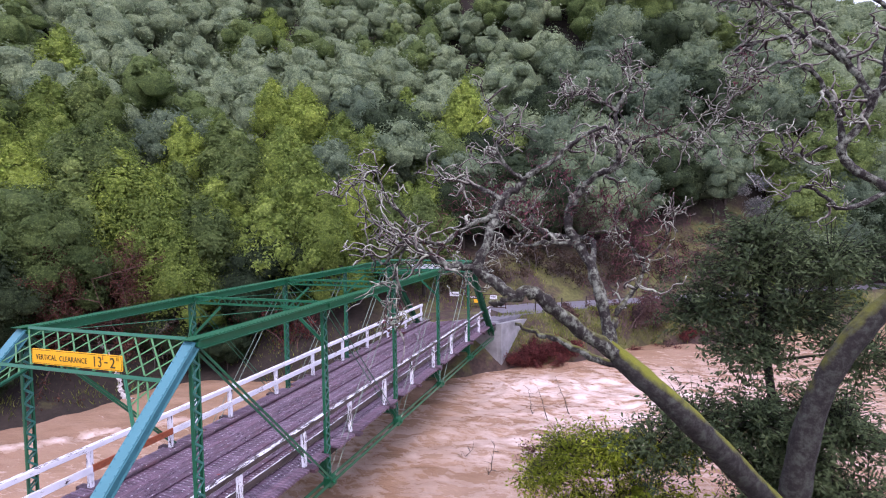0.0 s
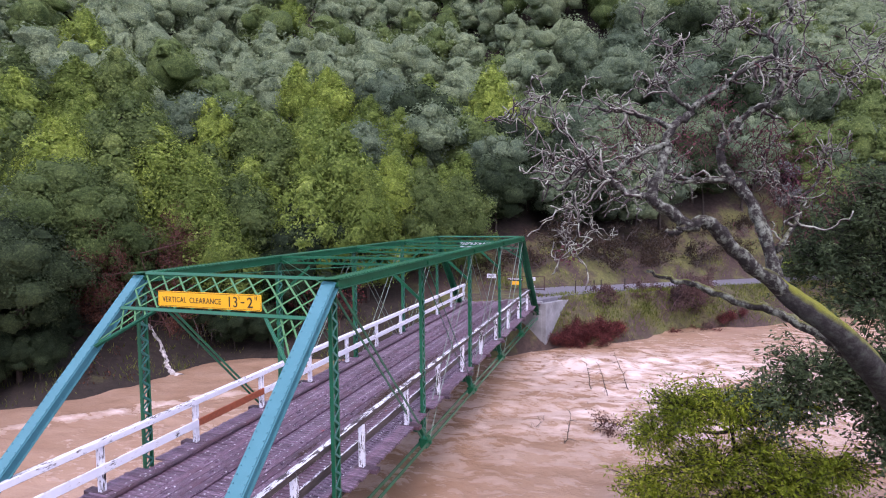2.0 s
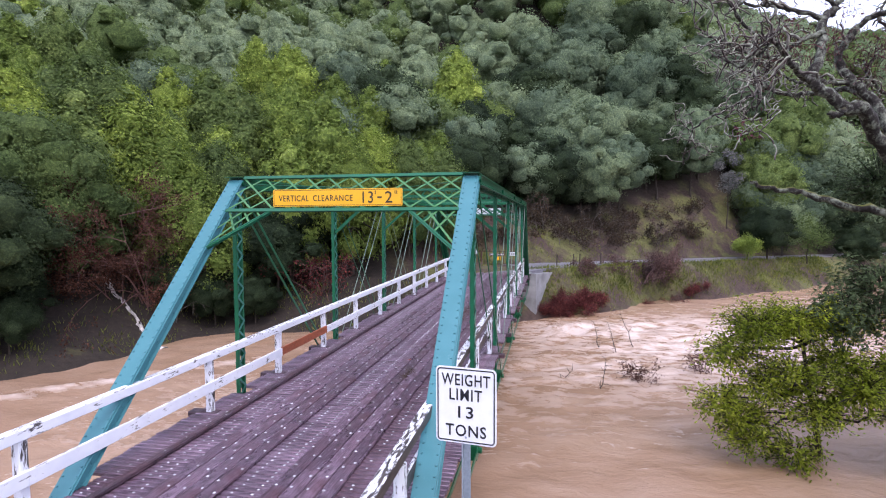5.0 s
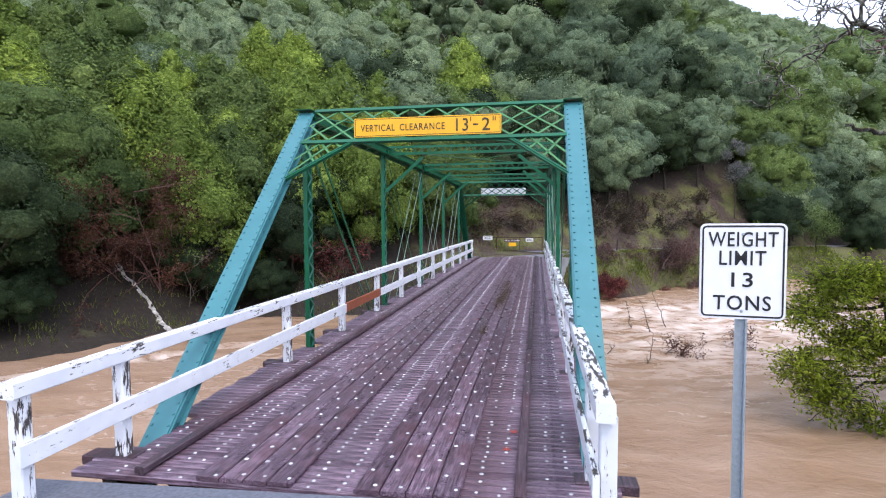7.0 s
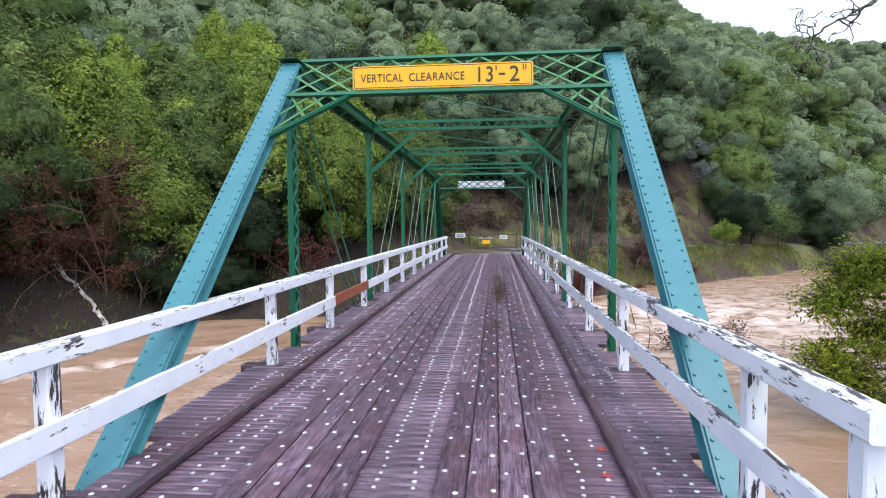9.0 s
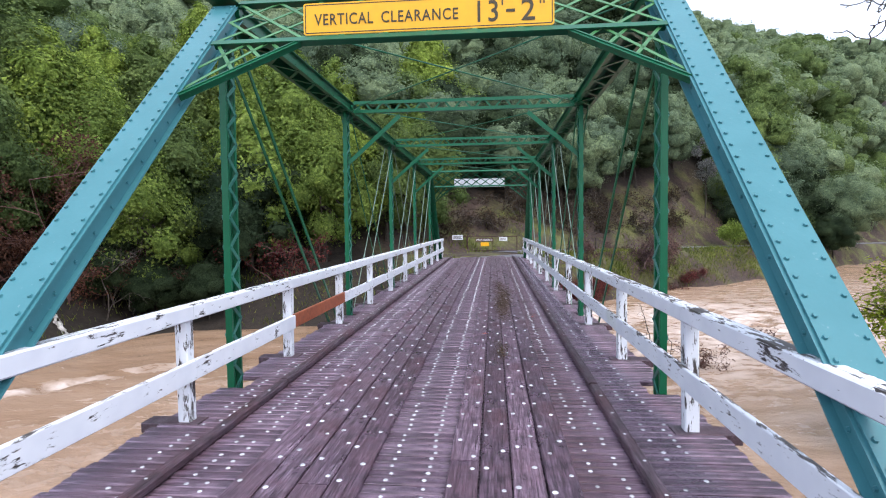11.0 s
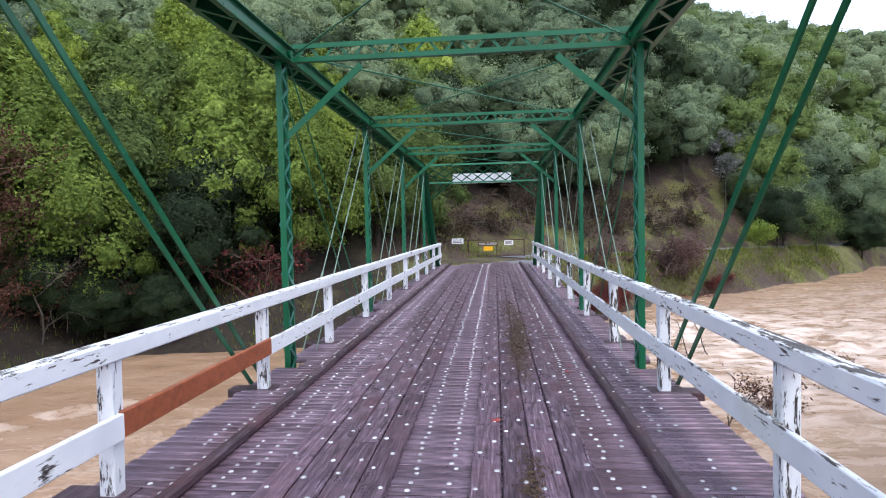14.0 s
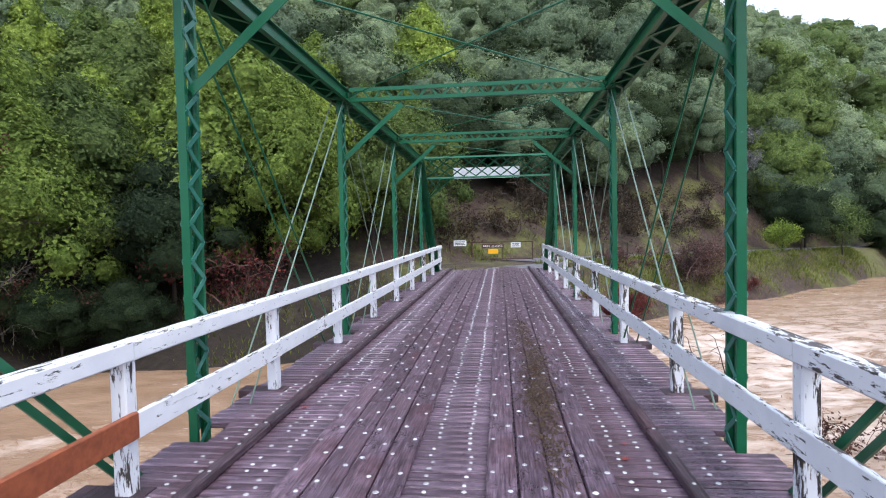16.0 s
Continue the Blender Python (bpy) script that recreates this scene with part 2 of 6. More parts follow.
def lichen_bark(name, pale, moss_share, dark=1.0, edge=0.12):
    m, n, l, p = material(name)
    a = noise_tex(n, l, 5, 9, 0.75)
    b = noise_tex(n, l, 2.8, 6)
    c = ramp(n, l, a, [(0.34, tuple(c * dark for c in (0.022, 0.017, 0.014))), (0.48, tuple(c * dark for c in (0.085, 0.07, 0.06))), (0.6, tuple(c * pale for c in (0.235, 0.265, 0.205))), (0.75, tuple(c * pale for c in (0.38, 0.42, 0.33)))])
    geo = n.new("ShaderNodeNewGeometry")
    sep = n.new("ShaderNodeSeparateXYZ")
    l.new(geo.outputs["Normal"], sep.inputs[0])
    up = n.new("ShaderNodeMath")
    up.operation = "MULTIPLY"
    l.new(sep.outputs[2], up.inputs[0])
    l.new(b, up.inputs[1])
    moss = ramp(n, l, up.outputs[0], [(edge, (0, 0, 0)), (edge + 0.18, (0.95, 0.95, 0.95))])
    tc = n.new("ShaderNodeTexCoord")
    sp = n.new("ShaderNodeSeparateXYZ")
    l.new(tc.outputs["Object"], sp.inputs[0])
    low = n.new("ShaderNodeMapRange")
    low.inputs[1].default_value, low.inputs[2].default_value = 6.6, 5.2
    l.new(sp.outputs[2], low.inputs[0])
    mm = n.new("ShaderNodeMath")
    mm.operation = "MULTIPLY"
    l.new(moss, mm.inputs[0])
    l.new(low.outputs[0], mm.inputs[1])
    mm2 = n.new("ShaderNodeMath")
    mm2.operation = "MULTIPLY"
    l.new(mm.outputs[0], mm2.inputs[0])
    mm2.inputs[1].default_value = moss_share
    l.new(mix(n, l, mm2.outputs[0], c, (0.15, 0.165, 0.012)), p.inputs["Base Color"])
    p.inputs["Roughness"].default_value = 0.92
    bump(n, l, a, 0.9, 0.04, p)
    return m


TRUNK_BARK = lichen_bark("mossy_grey_bark", 0.2, 1.0, 0.22, 0.15)
LICHEN_BARK = lichen_bark("lichen_covered_bark", 0.85, 0.6, 0.28, 0.24)
MOSS_BARK = lichen_bark("dark_mossy_bark", 0.07, 0.3, 0.26, 0.2)


def twig_lichen():
    """Mottled bark and pale crusty lichen, paler on the upper sides and darker below."""
    m, n, l, p = material("lichen_covered_twig")
    a = noise_tex(n, l, 4, 5, 0.7)
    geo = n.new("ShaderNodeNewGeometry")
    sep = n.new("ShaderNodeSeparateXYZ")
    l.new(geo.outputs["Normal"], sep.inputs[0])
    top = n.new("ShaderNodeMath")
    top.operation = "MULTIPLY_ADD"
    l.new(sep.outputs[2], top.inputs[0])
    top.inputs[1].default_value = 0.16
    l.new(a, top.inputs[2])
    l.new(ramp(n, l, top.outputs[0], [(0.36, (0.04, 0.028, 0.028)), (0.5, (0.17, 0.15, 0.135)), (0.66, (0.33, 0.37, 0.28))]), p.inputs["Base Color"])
    p.inputs["Roughness"].default_value = 0.95
    return m


TWIG = twig_lichen()


def foliage(name, dark, mid, light, vary=0.3, through=0.35):
    m, n, l, p = material(name)
    geo = n.new("ShaderNodeNewGeometry")
    oi = n.new("ShaderNodeObjectInfo")
    c = ramp(n, l, geo.outputs["Random Per Island"], [(0.0, dark), (0.55, mid), (1.0, light)])
    k = ramp(n, l, oi.outputs["Random"], [(0.0, (1 - vary, 1 - vary * 0.9, 1 - vary * 0.8)), (0.5, (1, 1, 1)), (1.0, (1 + vary, 1 + vary * 0.8, 1 + vary * 0.4))])
    c = mix(n, l, 1.0, c, k, "MULTIPLY")
    patch = ramp(n, l, noise_tex(n, l, 0.5, 3), [(0.35, (0.72, 0.76, 0.76)), (0.65, (1.2, 1.16, 1.08))])
    c = mix(n, l, 1.0, c, patch, "MULTIPLY")
    fine = noise_tex(n, l, 3.2, 7, 0.75)
    c = mix(n, l, 1.0, c, ramp(n, l, fine, [(0.32, (0.66, 0.68, 0.70)), (0.68, (1.26, 1.24, 1.18))]), "MULTIPLY")
    vo = n.new("ShaderNodeTexVoronoi")
    vo.inputs["Scale"].default_value = 5.5
    tc = n.new("ShaderNodeTexCoord")
    l.new(tc.outputs["Object"], vo.inputs["Vector"])
    c = mix(n, l, 1.0, c, ramp(n, l, vo.outputs["Distance"], [(0.1, (1.3, 1.28, 1.22)), (0.65, (0.7, 0.72, 0.74))]), "MULTIPLY")
    bump(n, l, fine, 0.7, 0.3, p)
    l.new(c, p.inputs["Base Color"])
    p.inputs["Roughness"].default_value = 0.75
    p.inputs["Specular IOR Level"].default_value = 0.12
    tr = n.new("ShaderNodeBsdfTranslucent")
    l.new(c, tr.inputs[0])
    ms = n.new("ShaderNodeMixShader")
    ms.inputs[0].default_value = through
    l.new(p.outputs[0], ms.inputs[1])
    l.new(tr.outputs[0], ms.inputs[2])
    l.new(ms.outputs[0], n["Material Output"].inputs[0])
    return m


OAK_LEAF = foliage("grey_green_oak_leaf", (0.168, 0.238, 0.15), (0.192, 0.27, 0.17), (0.218, 0.304, 0.192))
# leaf colour lightened to stand in for mist over the hilltop woods
HILL_LEAF = foliage("misted_hilltop_oak_leaf", (0.17, 0.24, 0.15), (0.195, 0.272, 0.172), (0.22, 0.305, 0.195))
# evergreen leaf, darkened further to stand in for shade on the far bank
DARK_LEAF = foliage("dark_evergreen_and_shade_leaf", (0.037, 0.062, 0.032), (0.053, 0.085, 0.043), (0.074, 0.113, 0.057))
BAY_LEAF = foliage("yellow_green_leaf", (0.19, 0.285, 0.06), (0.25, 0.355, 0.08), (0.33, 0.44, 0.11))
EVER_LEAF = foliage("evergreen_oak_leaf", (0.08, 0.122, 0.06), (0.12, 0.176, 0.086), (0.165, 0.23, 0.115))
MID_LEAF = foliage("mid_green_leaf", (0.125, 0.19, 0.062), (0.157, 0.232, 0.078), (0.198, 0.28, 0.098))
BUSH_LEAF = foliage("bright_shrub_leaf", (0.18, 0.25, 0.022), (0.38, 0.49, 0.045), (0.56, 0.64, 0.09), 0.1, 0.5)
RED_LEAF = foliage("withered_red_leaf", (0.055, 0.016, 0.017), (0.15, 0.042, 0.044), (0.27, 0.085, 0.08), 0.1)
PURPLE_TWIG = foliage("red_purple_twig_end", (0.09, 0.035, 0.045), (0.17, 0.07, 0.088), (0.28, 0.12, 0.14), 0.1)
BROWN_LEAF = foliage("brown_dead_leaf", (0.06, 0.028, 0.022), (0.10, 0.048, 0.038), (0.15, 0.078, 0.06), 0.2)
DULL_LEAF = foliage("dull_brown_bud", (0.036, 0.026, 0.02), (0.07, 0.05, 0.036), (0.11, 0.08, 0.052), 0.2)
GRASS_LEAF = foliage("wet_grass_blade", (0.11, 0.145, 0.028), (0.2, 0.25, 0.05), (0.31, 0.33, 0.10), 0.1)
PALE_LEAF = foliage("pale_grey_leaf", (0.14, 0.15, 0.15), (0.26, 0.27, 0.27), (0.42, 0.43, 0.43), 0.1)
WIRE = plain("pale_grey_green_rod", (0.16, 0.24, 0.19), 0.4, 0.2, 0.2)
MAUVE_TWIG = plain("mauve_bare_twig", (0.15, 0.095, 0.09), 0.9, 0, 0.35, 5)
MAUVE_LEAF = foliage("mauve_bud", (0.07, 0.04, 0.04), (0.14, 0.085, 0.08), (0.22, 0.14, 0.13), 0.2)
NEEDLE = plain("wet_leaf_litter", (0.062, 0.034, 0.015), 0.7, 0, 0.5, 20)
RED_FALLEN = plain("fallen_red_leaf", (0.30, 0.045, 0.035), 0.5, 0, 0.3, 20)

# ---- ground, river, banks ----
WATER_Z = -3.3
RU, RN, RP = Vector((0.769, 0.639)), Vector((-0.639, 0.769)), Vector((3.0, 25.2))


def river(x, y):
    """Along and across the river: metres downstream of the far abutment, metres past the far shore line."""
    r = Vector((x, y)) - RP
    return r.dot(RU), r.dot(RN)


def shore(s):
    return 0.8 + 5.6 * math.exp(-(((s + 18) / 6.5) ** 2)) + 1.6 * math.exp(-(((s - 16) / 6) ** 2)) + 0.5 * math.sin(s * 0.5) + 2.0 * min(1, max(0, (s - 36) / 20))


def smooth(a, b, t):
    t = min(1.0, max(0.0, (t - a) / (b - a)))
    return t * t * (3 - 2 * t)


def road_z(s):
    return 0.12 - 0.018 * max(0.0, s)


RIDGE = ((6, 0.9), (12, 0.53), (18, 0.358), (24, 0.311), (33, 0.259), (45, 0.22), (75, 0.2))


def crest(x, y):
    """Height of the hill's crest, set by bearing and distance to fit the skyline in the camera's view."""
    a, r_ = math.degrees(math.atan2(x - 0.5, y + 2.7)), min(215.0, math.hypot(x - 0.5, y + 2.7))
    k = RIDGE[0][1] if a < RIDGE[0][0] else RIDGE[-1][1]
    for (a0, k0), (a1, k1) in zip(RIDGE, RIDGE[1:]):
        if a0 <= a < a1:
            k = k0 + (k1 - k0) * (a - a0) / (a1 - a0)
    return min(88.0, k * r_ - 7.0) + 2.5 * noise.noise((x * 0.03, y * 0.03, 1))


def ground_z(x, y):
    s, d = river(x, y)
    n1 = noise.noise((x * 0.13, y * 0.13, 0.0)) * 0.9 + noise.noise((x * 0.5, y * 0.5, 3.0)) * 0.25
    d0 = shore(s)
    if d > -12:
        road = smooth(-6.5, -2.0, s)
        e = d - d0
        if e < 0:
            return WATER_Z - 0.25 + 0.35 * e
        left = WATER_Z - 0.25 + 0.42 * min(e, 7) + 0.56 * max(0, e - 7) + 0.35 * max(0, e - 45) + n1 * min(1, e / 3)
        rz = road_z(s)
        edge = 3.9
        if d < edge:
            t = (d - d0) / (edge - d0)
            right = WATER_Z - 0.25 + (rz - WATER_Z + 0.25) * (t ** 0.75) + n1 * 0.35 * math.sin(math.pi * t)
        elif d < 8.6:
            right = rz
        else:
            right = rz + (0.62 * min(d - 8.6, 12) + 0.5 * max(0, d - 20.6) + 0.35 * max(0, d - 46)) * (1 + 0.052 * max(0, min(s, 46) - 20) + 0.02 * max(0, min(s, 120) - 46)) + n1 * min(1.0, (d - 8.6) / 3)
        z = left * (1 - road) + right * road
        top = crest(x, y)
        return z if z < top - 5 else top - 5 * math.exp(-(z - top + 5) / 5)
    # near bank
    e = -23.2 - d + 0.8 * math.sin(s * 0.35)
    if e < 0:
        return WATER_Z - 0.3 + max(-1.0, 0.4 * e)
    z = WATER_Z - 0.3 + 3.2 * smooth(0, 5.5, e) + 0.25 * n1
    lane = smooth(6.0, 3.6, abs(x)) * smooth(-7.4, -8.4, y)
    return z * (1 - lane) + -0.03 * lane


def soil():
    m, n, l, p = material("grassy_hill_soil")
    a = noise_tex(n, l, 0.35, 5)
    b = noise_tex(n, l, 3.0, 7, 0.7)
    grass = ramp(n, l, b, [(0.3, (0.05, 0.056, 0.017)), (0.7, (0.145, 0.145, 0.044))])
    dirt = ramp(n, l, b, [(0.3, (0.022, 0.014, 0.011)), (0.7, (0.085, 0.055, 0.042))])
    f = ramp(n, l, a, [(0.45, (0, 0, 0)), (0.6, (1, 1, 1))])
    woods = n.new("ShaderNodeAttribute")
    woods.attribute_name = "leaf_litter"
    # litter colour deepened to stand in for the shade of overhanging trees
    shaded_duff = ramp(n, l, b, [(0.3, (0.010, 0.008, 0.006)), (0.7, (0.038, 0.028, 0.02))])
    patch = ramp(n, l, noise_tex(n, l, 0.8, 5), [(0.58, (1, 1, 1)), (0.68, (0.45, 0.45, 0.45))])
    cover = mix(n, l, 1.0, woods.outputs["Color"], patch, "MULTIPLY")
    l.new(mix(n, l, cover, mix(n, l, f, dirt, grass), shaded_duff), p.inputs["Base Color"])
    p.inputs["Roughness"].default_value = 0.95
    bump(n, l, b, 0.8, 0.08, p)
    return m


def muddy_water():
    """Brown water with foam veins that swirl along the stream."""
    m, n, l, p = material("muddy_flood_water")
    ang = math.atan2(RU.y, RU.x)
    tc = n.new("ShaderNodeTexCoord")

    def warped(amount, scale, stretch):
        wn_ = n.new("ShaderNodeTexNoise")
        wn_.inputs["Scale"].default_value, wn_.inputs["Detail"].default_value = scale, 3
        l.new(tc.outputs["Object"], wn_.inputs["Vector"])
        ma = n.new("ShaderNodeVectorMath")
        ma.operation = "MULTIPLY_ADD"
        l.new(wn_.outputs["Color"], ma.inputs[0])
        ma.inputs[1].default_value = (amount, amount, 0)
        l.new(tc.outputs["Object"], ma.inputs[2])
        mp = n.new("ShaderNodeMapping")
        mp.inputs["Scale"].default_value = stretch
        mp.inputs["Rotation"].default_value = (0, 0, -ang)
        l.new(ma.outputs[0], mp.inputs[0])
        return mp.outputs[0]

    def streaks(vec, scale, detail, rough):
        t = n.new("ShaderNodeTexNoise")
        t.inputs["Scale"].default_value, t.inputs["Detail"].default_value, t.inputs["Roughness"].default_value = scale, detail, rough
        l.new(vec, t.inputs["Vector"])
        return t.outputs["Fac"]

    def math_(op, a, b_, c_=None):
        q = n.new("ShaderNodeMath")
        q.operation = op
        for k, v in enumerate((a, b_, c_)):
            if v is None:
                continue
            if isinstance(v, (int, float)):
                q.inputs[k].default_value = v
            else:
                l.new(v, q.inputs[k])
        return q.outputs[0]

    wide = warped(2.2, 0.35, (0.32, 0.85, 0.5))
    tight = warped(1.3, 0.9, (0.5, 1.25, 1.0))
    flow = streaks(wide, 1.0, 8, 0.62)
    fine = streaks(tight, 1.6, 9, 0.68)
    broad = noise_tex(n, l, 0.07, 3)
    c = ramp(n, l, flow, [(0.3, (0.275, 0.17, 0.10)), (0.5, (0.345, 0.225, 0.143)), (0.72, (0.42, 0.294, 0.203))])
    c = mix(n, l, ramp(n, l, broad, [(0.4, (0, 0, 0)), (0.7, (0.5, 0.5, 0.5))]), c, (0.385, 0.262, 0.192))
    at = n.new("ShaderNodeAttribute")
    at.attribute_name = "foam"
    # thin veins where the noise crosses its middle, thicker patches in the rapids
    vein = math_("SUBTRACT", 1.0, math_("MULTIPLY", math_("ABSOLUTE", math_("SUBTRACT", flow, 0.52), 0), 9.0))
    vein = math_("MULTIPLY", math_("MAXIMUM", vein, 0.0), math_("MULTIPLY_ADD", fine, 2.4, -0.72))
    veins = math_("MULTIPLY", math_("MAXIMUM", vein, 0.0), math_("MULTIPLY_ADD", at.outputs["Fac"], 1.0, 0.1))
    patches = math_("MULTIPLY", math_("MAXIMUM", math_("MULTIPLY_ADD", fine, 4.0, -1.85), 0.0), math_("MULTIPLY", at.outputs["Fac"], 2.0))
    fo = ramp(n, l, math_("ADD", veins, patches), [(0.05, (0, 0, 0)), (0.3, (0.4, 0.4, 0.4)), (0.8, (0.92, 0.92, 0.92))])
    c = mix(n, l, fo, c, (0.68, 0.575, 0.505))
    l.new(c, p.inputs["Base Color"])
    l.new(ramp(n, l, fo, [(0.0, (0.25,) * 3), (1.0, (0.7,) * 3)]), p.inputs["Roughness"])
    p.inputs["Specular IOR Level"].default_value = 0.35
    bump(n, l, math_("ADD", flow, math_("MULTIPLY", fine, 0.5)), 0.5, 0.25, p)
    return m


SOIL, WATER = soil(), muddy_water()
ASPHALT = plain("wet_asphalt", (0.11, 0.12, 0.15), 0.55, 0, 0.35, 25)
FAR_ROAD = plain("grey_park_road", (0.15, 0.15, 0.17), 0.6, 0, 0.2, 3)


def grid(us, vs, place):
    s = Shape()
    s.v = [place(u, v) for v in vs for u in us]
    w = len(us)
    s.f = [(j * w + i, j * w + i + 1, (j + 1) * w + i + 1, (j + 1) * w + i) for j in range(len(vs) - 1) for i in range(w - 1)]
    return s


def spread(a, b, fine_a, fine_b, step, coarse):
    out, x = [], a
    while x < b:
        out.append(x)
        x += step if fine_a <= x <= fine_b else coarse
    return out + [b]


xs = [-2500, -900, -400, -220] + spread(-140, 160, -40, 60, 1.0, 3.0) + [240, 420, 900, 2500]
ys = [-2500, -900, -300, -120] + spread(-60, 215, -22, 75, 1.0, 3.0) + [260, 420, 900, 2500]
ground_shape = grid(xs, ys, lambda x, y: (x, y, ground_z(max(-140, min(160, x)), max(-60, min(215, y)))))
ground = solid("ground", ground_shape, SOIL,
      "steep grassy hillside and muddy river banks", "ground", kind="structure", smooth=True)


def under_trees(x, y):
    """1 where dark leaf litter, with tree shade put into its colour, covers the ground under the woods."""
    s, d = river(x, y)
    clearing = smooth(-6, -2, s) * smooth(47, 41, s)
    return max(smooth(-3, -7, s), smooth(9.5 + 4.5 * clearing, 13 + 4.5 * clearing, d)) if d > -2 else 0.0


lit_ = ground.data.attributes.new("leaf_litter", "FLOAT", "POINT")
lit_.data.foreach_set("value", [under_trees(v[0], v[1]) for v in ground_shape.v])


def foam_at(s, d):
    """White water below the far abutment, along the middle of the stream and off the upstream bank."""
    def spot(s0, d0, ls, ld):
        return math.exp(-(((s - s0) / ls) ** 2 + ((d - d0) / ld) ** 2))

    r = 0.75 * spot(0.5, -2.8, 3.2, 2.0) + 0.45 * spot(5.5, -4.2, 4.0, 2.2) + 0.36 * spot(8.0, -8.0, 6.0, 3.5) + 0.28 * spot(8.0, -14.0, 9.0, 4.0)
    r += 0.10 * spot(20, -5.5, 14, 4.5) + 0.34 * spot(1, -10, 9, 5.0)
    r += 0.6 * spot(-25.0, -1.4 + 0.16 * (s + 25.0), 5.0, 0.45) + 0.2 * spot(-14, -9, 9, 5.0)
    return r


def water_z(x, y):
    s, d = river(x, y)
    k = foam_at(s, d)
    chop = 0.28 + 0.9 * min(1.0, k)
    wob = 1.5 * noise.noise((s * 0.25, d * 0.25, 3))
    z = 0.16 * noise.noise((s * 0.34 + wob, d * 0.6, 0)) + 0.12 * noise.noise((s * 0.8 + wob, d * 1.3, 5)) + 0.05 * noise.noise((s * 2.0, d * 3.0, 9))
    # standing waves in the rapids
    if -6 < s < 14:
        z += 0.16 * math.sin(1.5 * s + 0.9 * d + 2.5 * wob) * min(1.0, k) ** 1.5
    return WATER_Z + z * chop * 1.5


wx = [-300, -160, -90] + spread(-60, 75, -24, 36, 0.36, 1.2) + [110, 180, 300]
wy = [-160, -90] + spread(-50, 90, -8, 46, 0.33, 1.2) + [140, 300]
water_shape = grid(wx, wy, lambda x, y: (x, y, water_z(x, y)))
water = solid("water", water_shape, WATER, "brown muddy flood water with white rapids", "river", kind="structure", smooth=True)
foam = water.data.attributes.new("foam", "FLOAT", "POINT")
foam.data.foreach_set("value", [min(1.0, foam_at(*river(v[0], v[1]))) for v in water_shape.v])


def far_road():
    """The park road along the hillside, from the bridge end."""
    s = Shape()
    pts = []
    for i in range(0, 46):
        t = i * 2.0
        c = RP + RU * (3.5 + t) + RN * 6.6
        pts.append((c, RN, road_z(3.5 + t) + 0.05))
    for c, nn, z in pts:
        a, b = c - nn * 1.7, c + nn * 1.7
        s.v += [(a.x, a.y, z), (b.x, b.y, z), (a.x, a.y, z - 0.5), (b.x, b.y, z - 0.5)]
    for i in range(len(pts) - 1):
        k = i * 4
        s.f += [(k, k + 4, k + 5, k + 1), (k, k + 2, k + 6, k + 4), (k + 1, k + 5, k + 7, k + 3)]
    # apron at the bridge end
    n0 = len(s.v)
    fan = [(-2.9, 28.05), (2.7, 28.05), (4.2, 31.2), (9.0, 36.2), (4.0, 37.0), (-2.9, 33.5)]
    s.v += [(x, y, 0.045) for x, y in fan]
    s.f.append(tuple(range(n0, n0 + 6)))
    s.v += [(x, y, -1.4) for x, y in fan]
    s.f += [(n0 + i, n0 + 6 + i, n0 + 6 + (i + 1) % 6, n0 + (i + 1) % 6) for i in range(6)]
    return solid("road", s, FAR_ROAD, "wet grey park road along the hillside", "road", kind="structure")


far_road()
ap = Shape()
ap.add([(-3.1, -8.02, 0.03), (2.9, -7.72, 0.03), (2.9, -8.5, 0.03), (3.4, -40, 0.03), (-3.6, -40, 0.03), (-3.1, -8.4, 0.03)], [(0, 1, 2, 3, 4, 5)])
ap.add([(-3.1, -8.02, 0.03), (2.9, -7.72, 0.03), (2.9, -7.72, -0.6), (-3.1, -8.02, -0.6)], [(0, 3, 2, 1)])
solid("pavement", ap, ASPHALT, "coarse wet asphalt approach at the bridge end", "road", kind="structure")


def abutments():
    s = Shape()
    s.box(-3.3, 3.15, 27.2, 28.0, -6, -0.52)
    s.box(-3.3, 3.15, 27.6, 28.02, -0.52, 0.03)
    far = thing("bridge_abutment", "pale weathered concrete abutment with a wing wall", "abutment", group="abutments")
    part("wall", s, CONCRETE, far)
    w = Shape()
    v = [(3.0, 27.25), (4.6, 32.6)]
    for (x, y), top in zip(v, (0.0, -0.35)):
        for dx in (0.0, 0.45):
            w.v += [(x + dx, y, -6), (x + dx, y, top)]
    w.f = [(0, 1, 5, 4), (2, 6, 7, 3), (1, 3, 7, 5), (0, 2, 3, 1), (4, 5, 7, 6)]
    part("wing_wall", w, CONCRETE, far, "sloping concrete wing wall")
    w2 = Shape().box(-3.7, -3.3, 27.4, 32, -6, -0.2)
    part("wing_wall", w2, CONCRETE, far)
    near = thing("bridge_abutment", "concrete abutment under the near bridge end", "abutment", group="abutments")
    part("wall", Shape().box(-3.2, 3.2, -8.6, -7.8, -6, -0.5), CONCRETE, near)


abutments()

# ---- truss bridge ----
PANEL, Y1 = 5.75, -1.5
LOW, TOPZ = -1.05, 4.94
UY = [-1.5, 4.36, 10.08, 15.75, 21.5]
LY = [Y1 - PANEL] + UY + [Y1 + 5 * PANEL]
bridge = thing("truss_bridge", "green riveted steel through-truss bridge with a plank deck", "bridge")


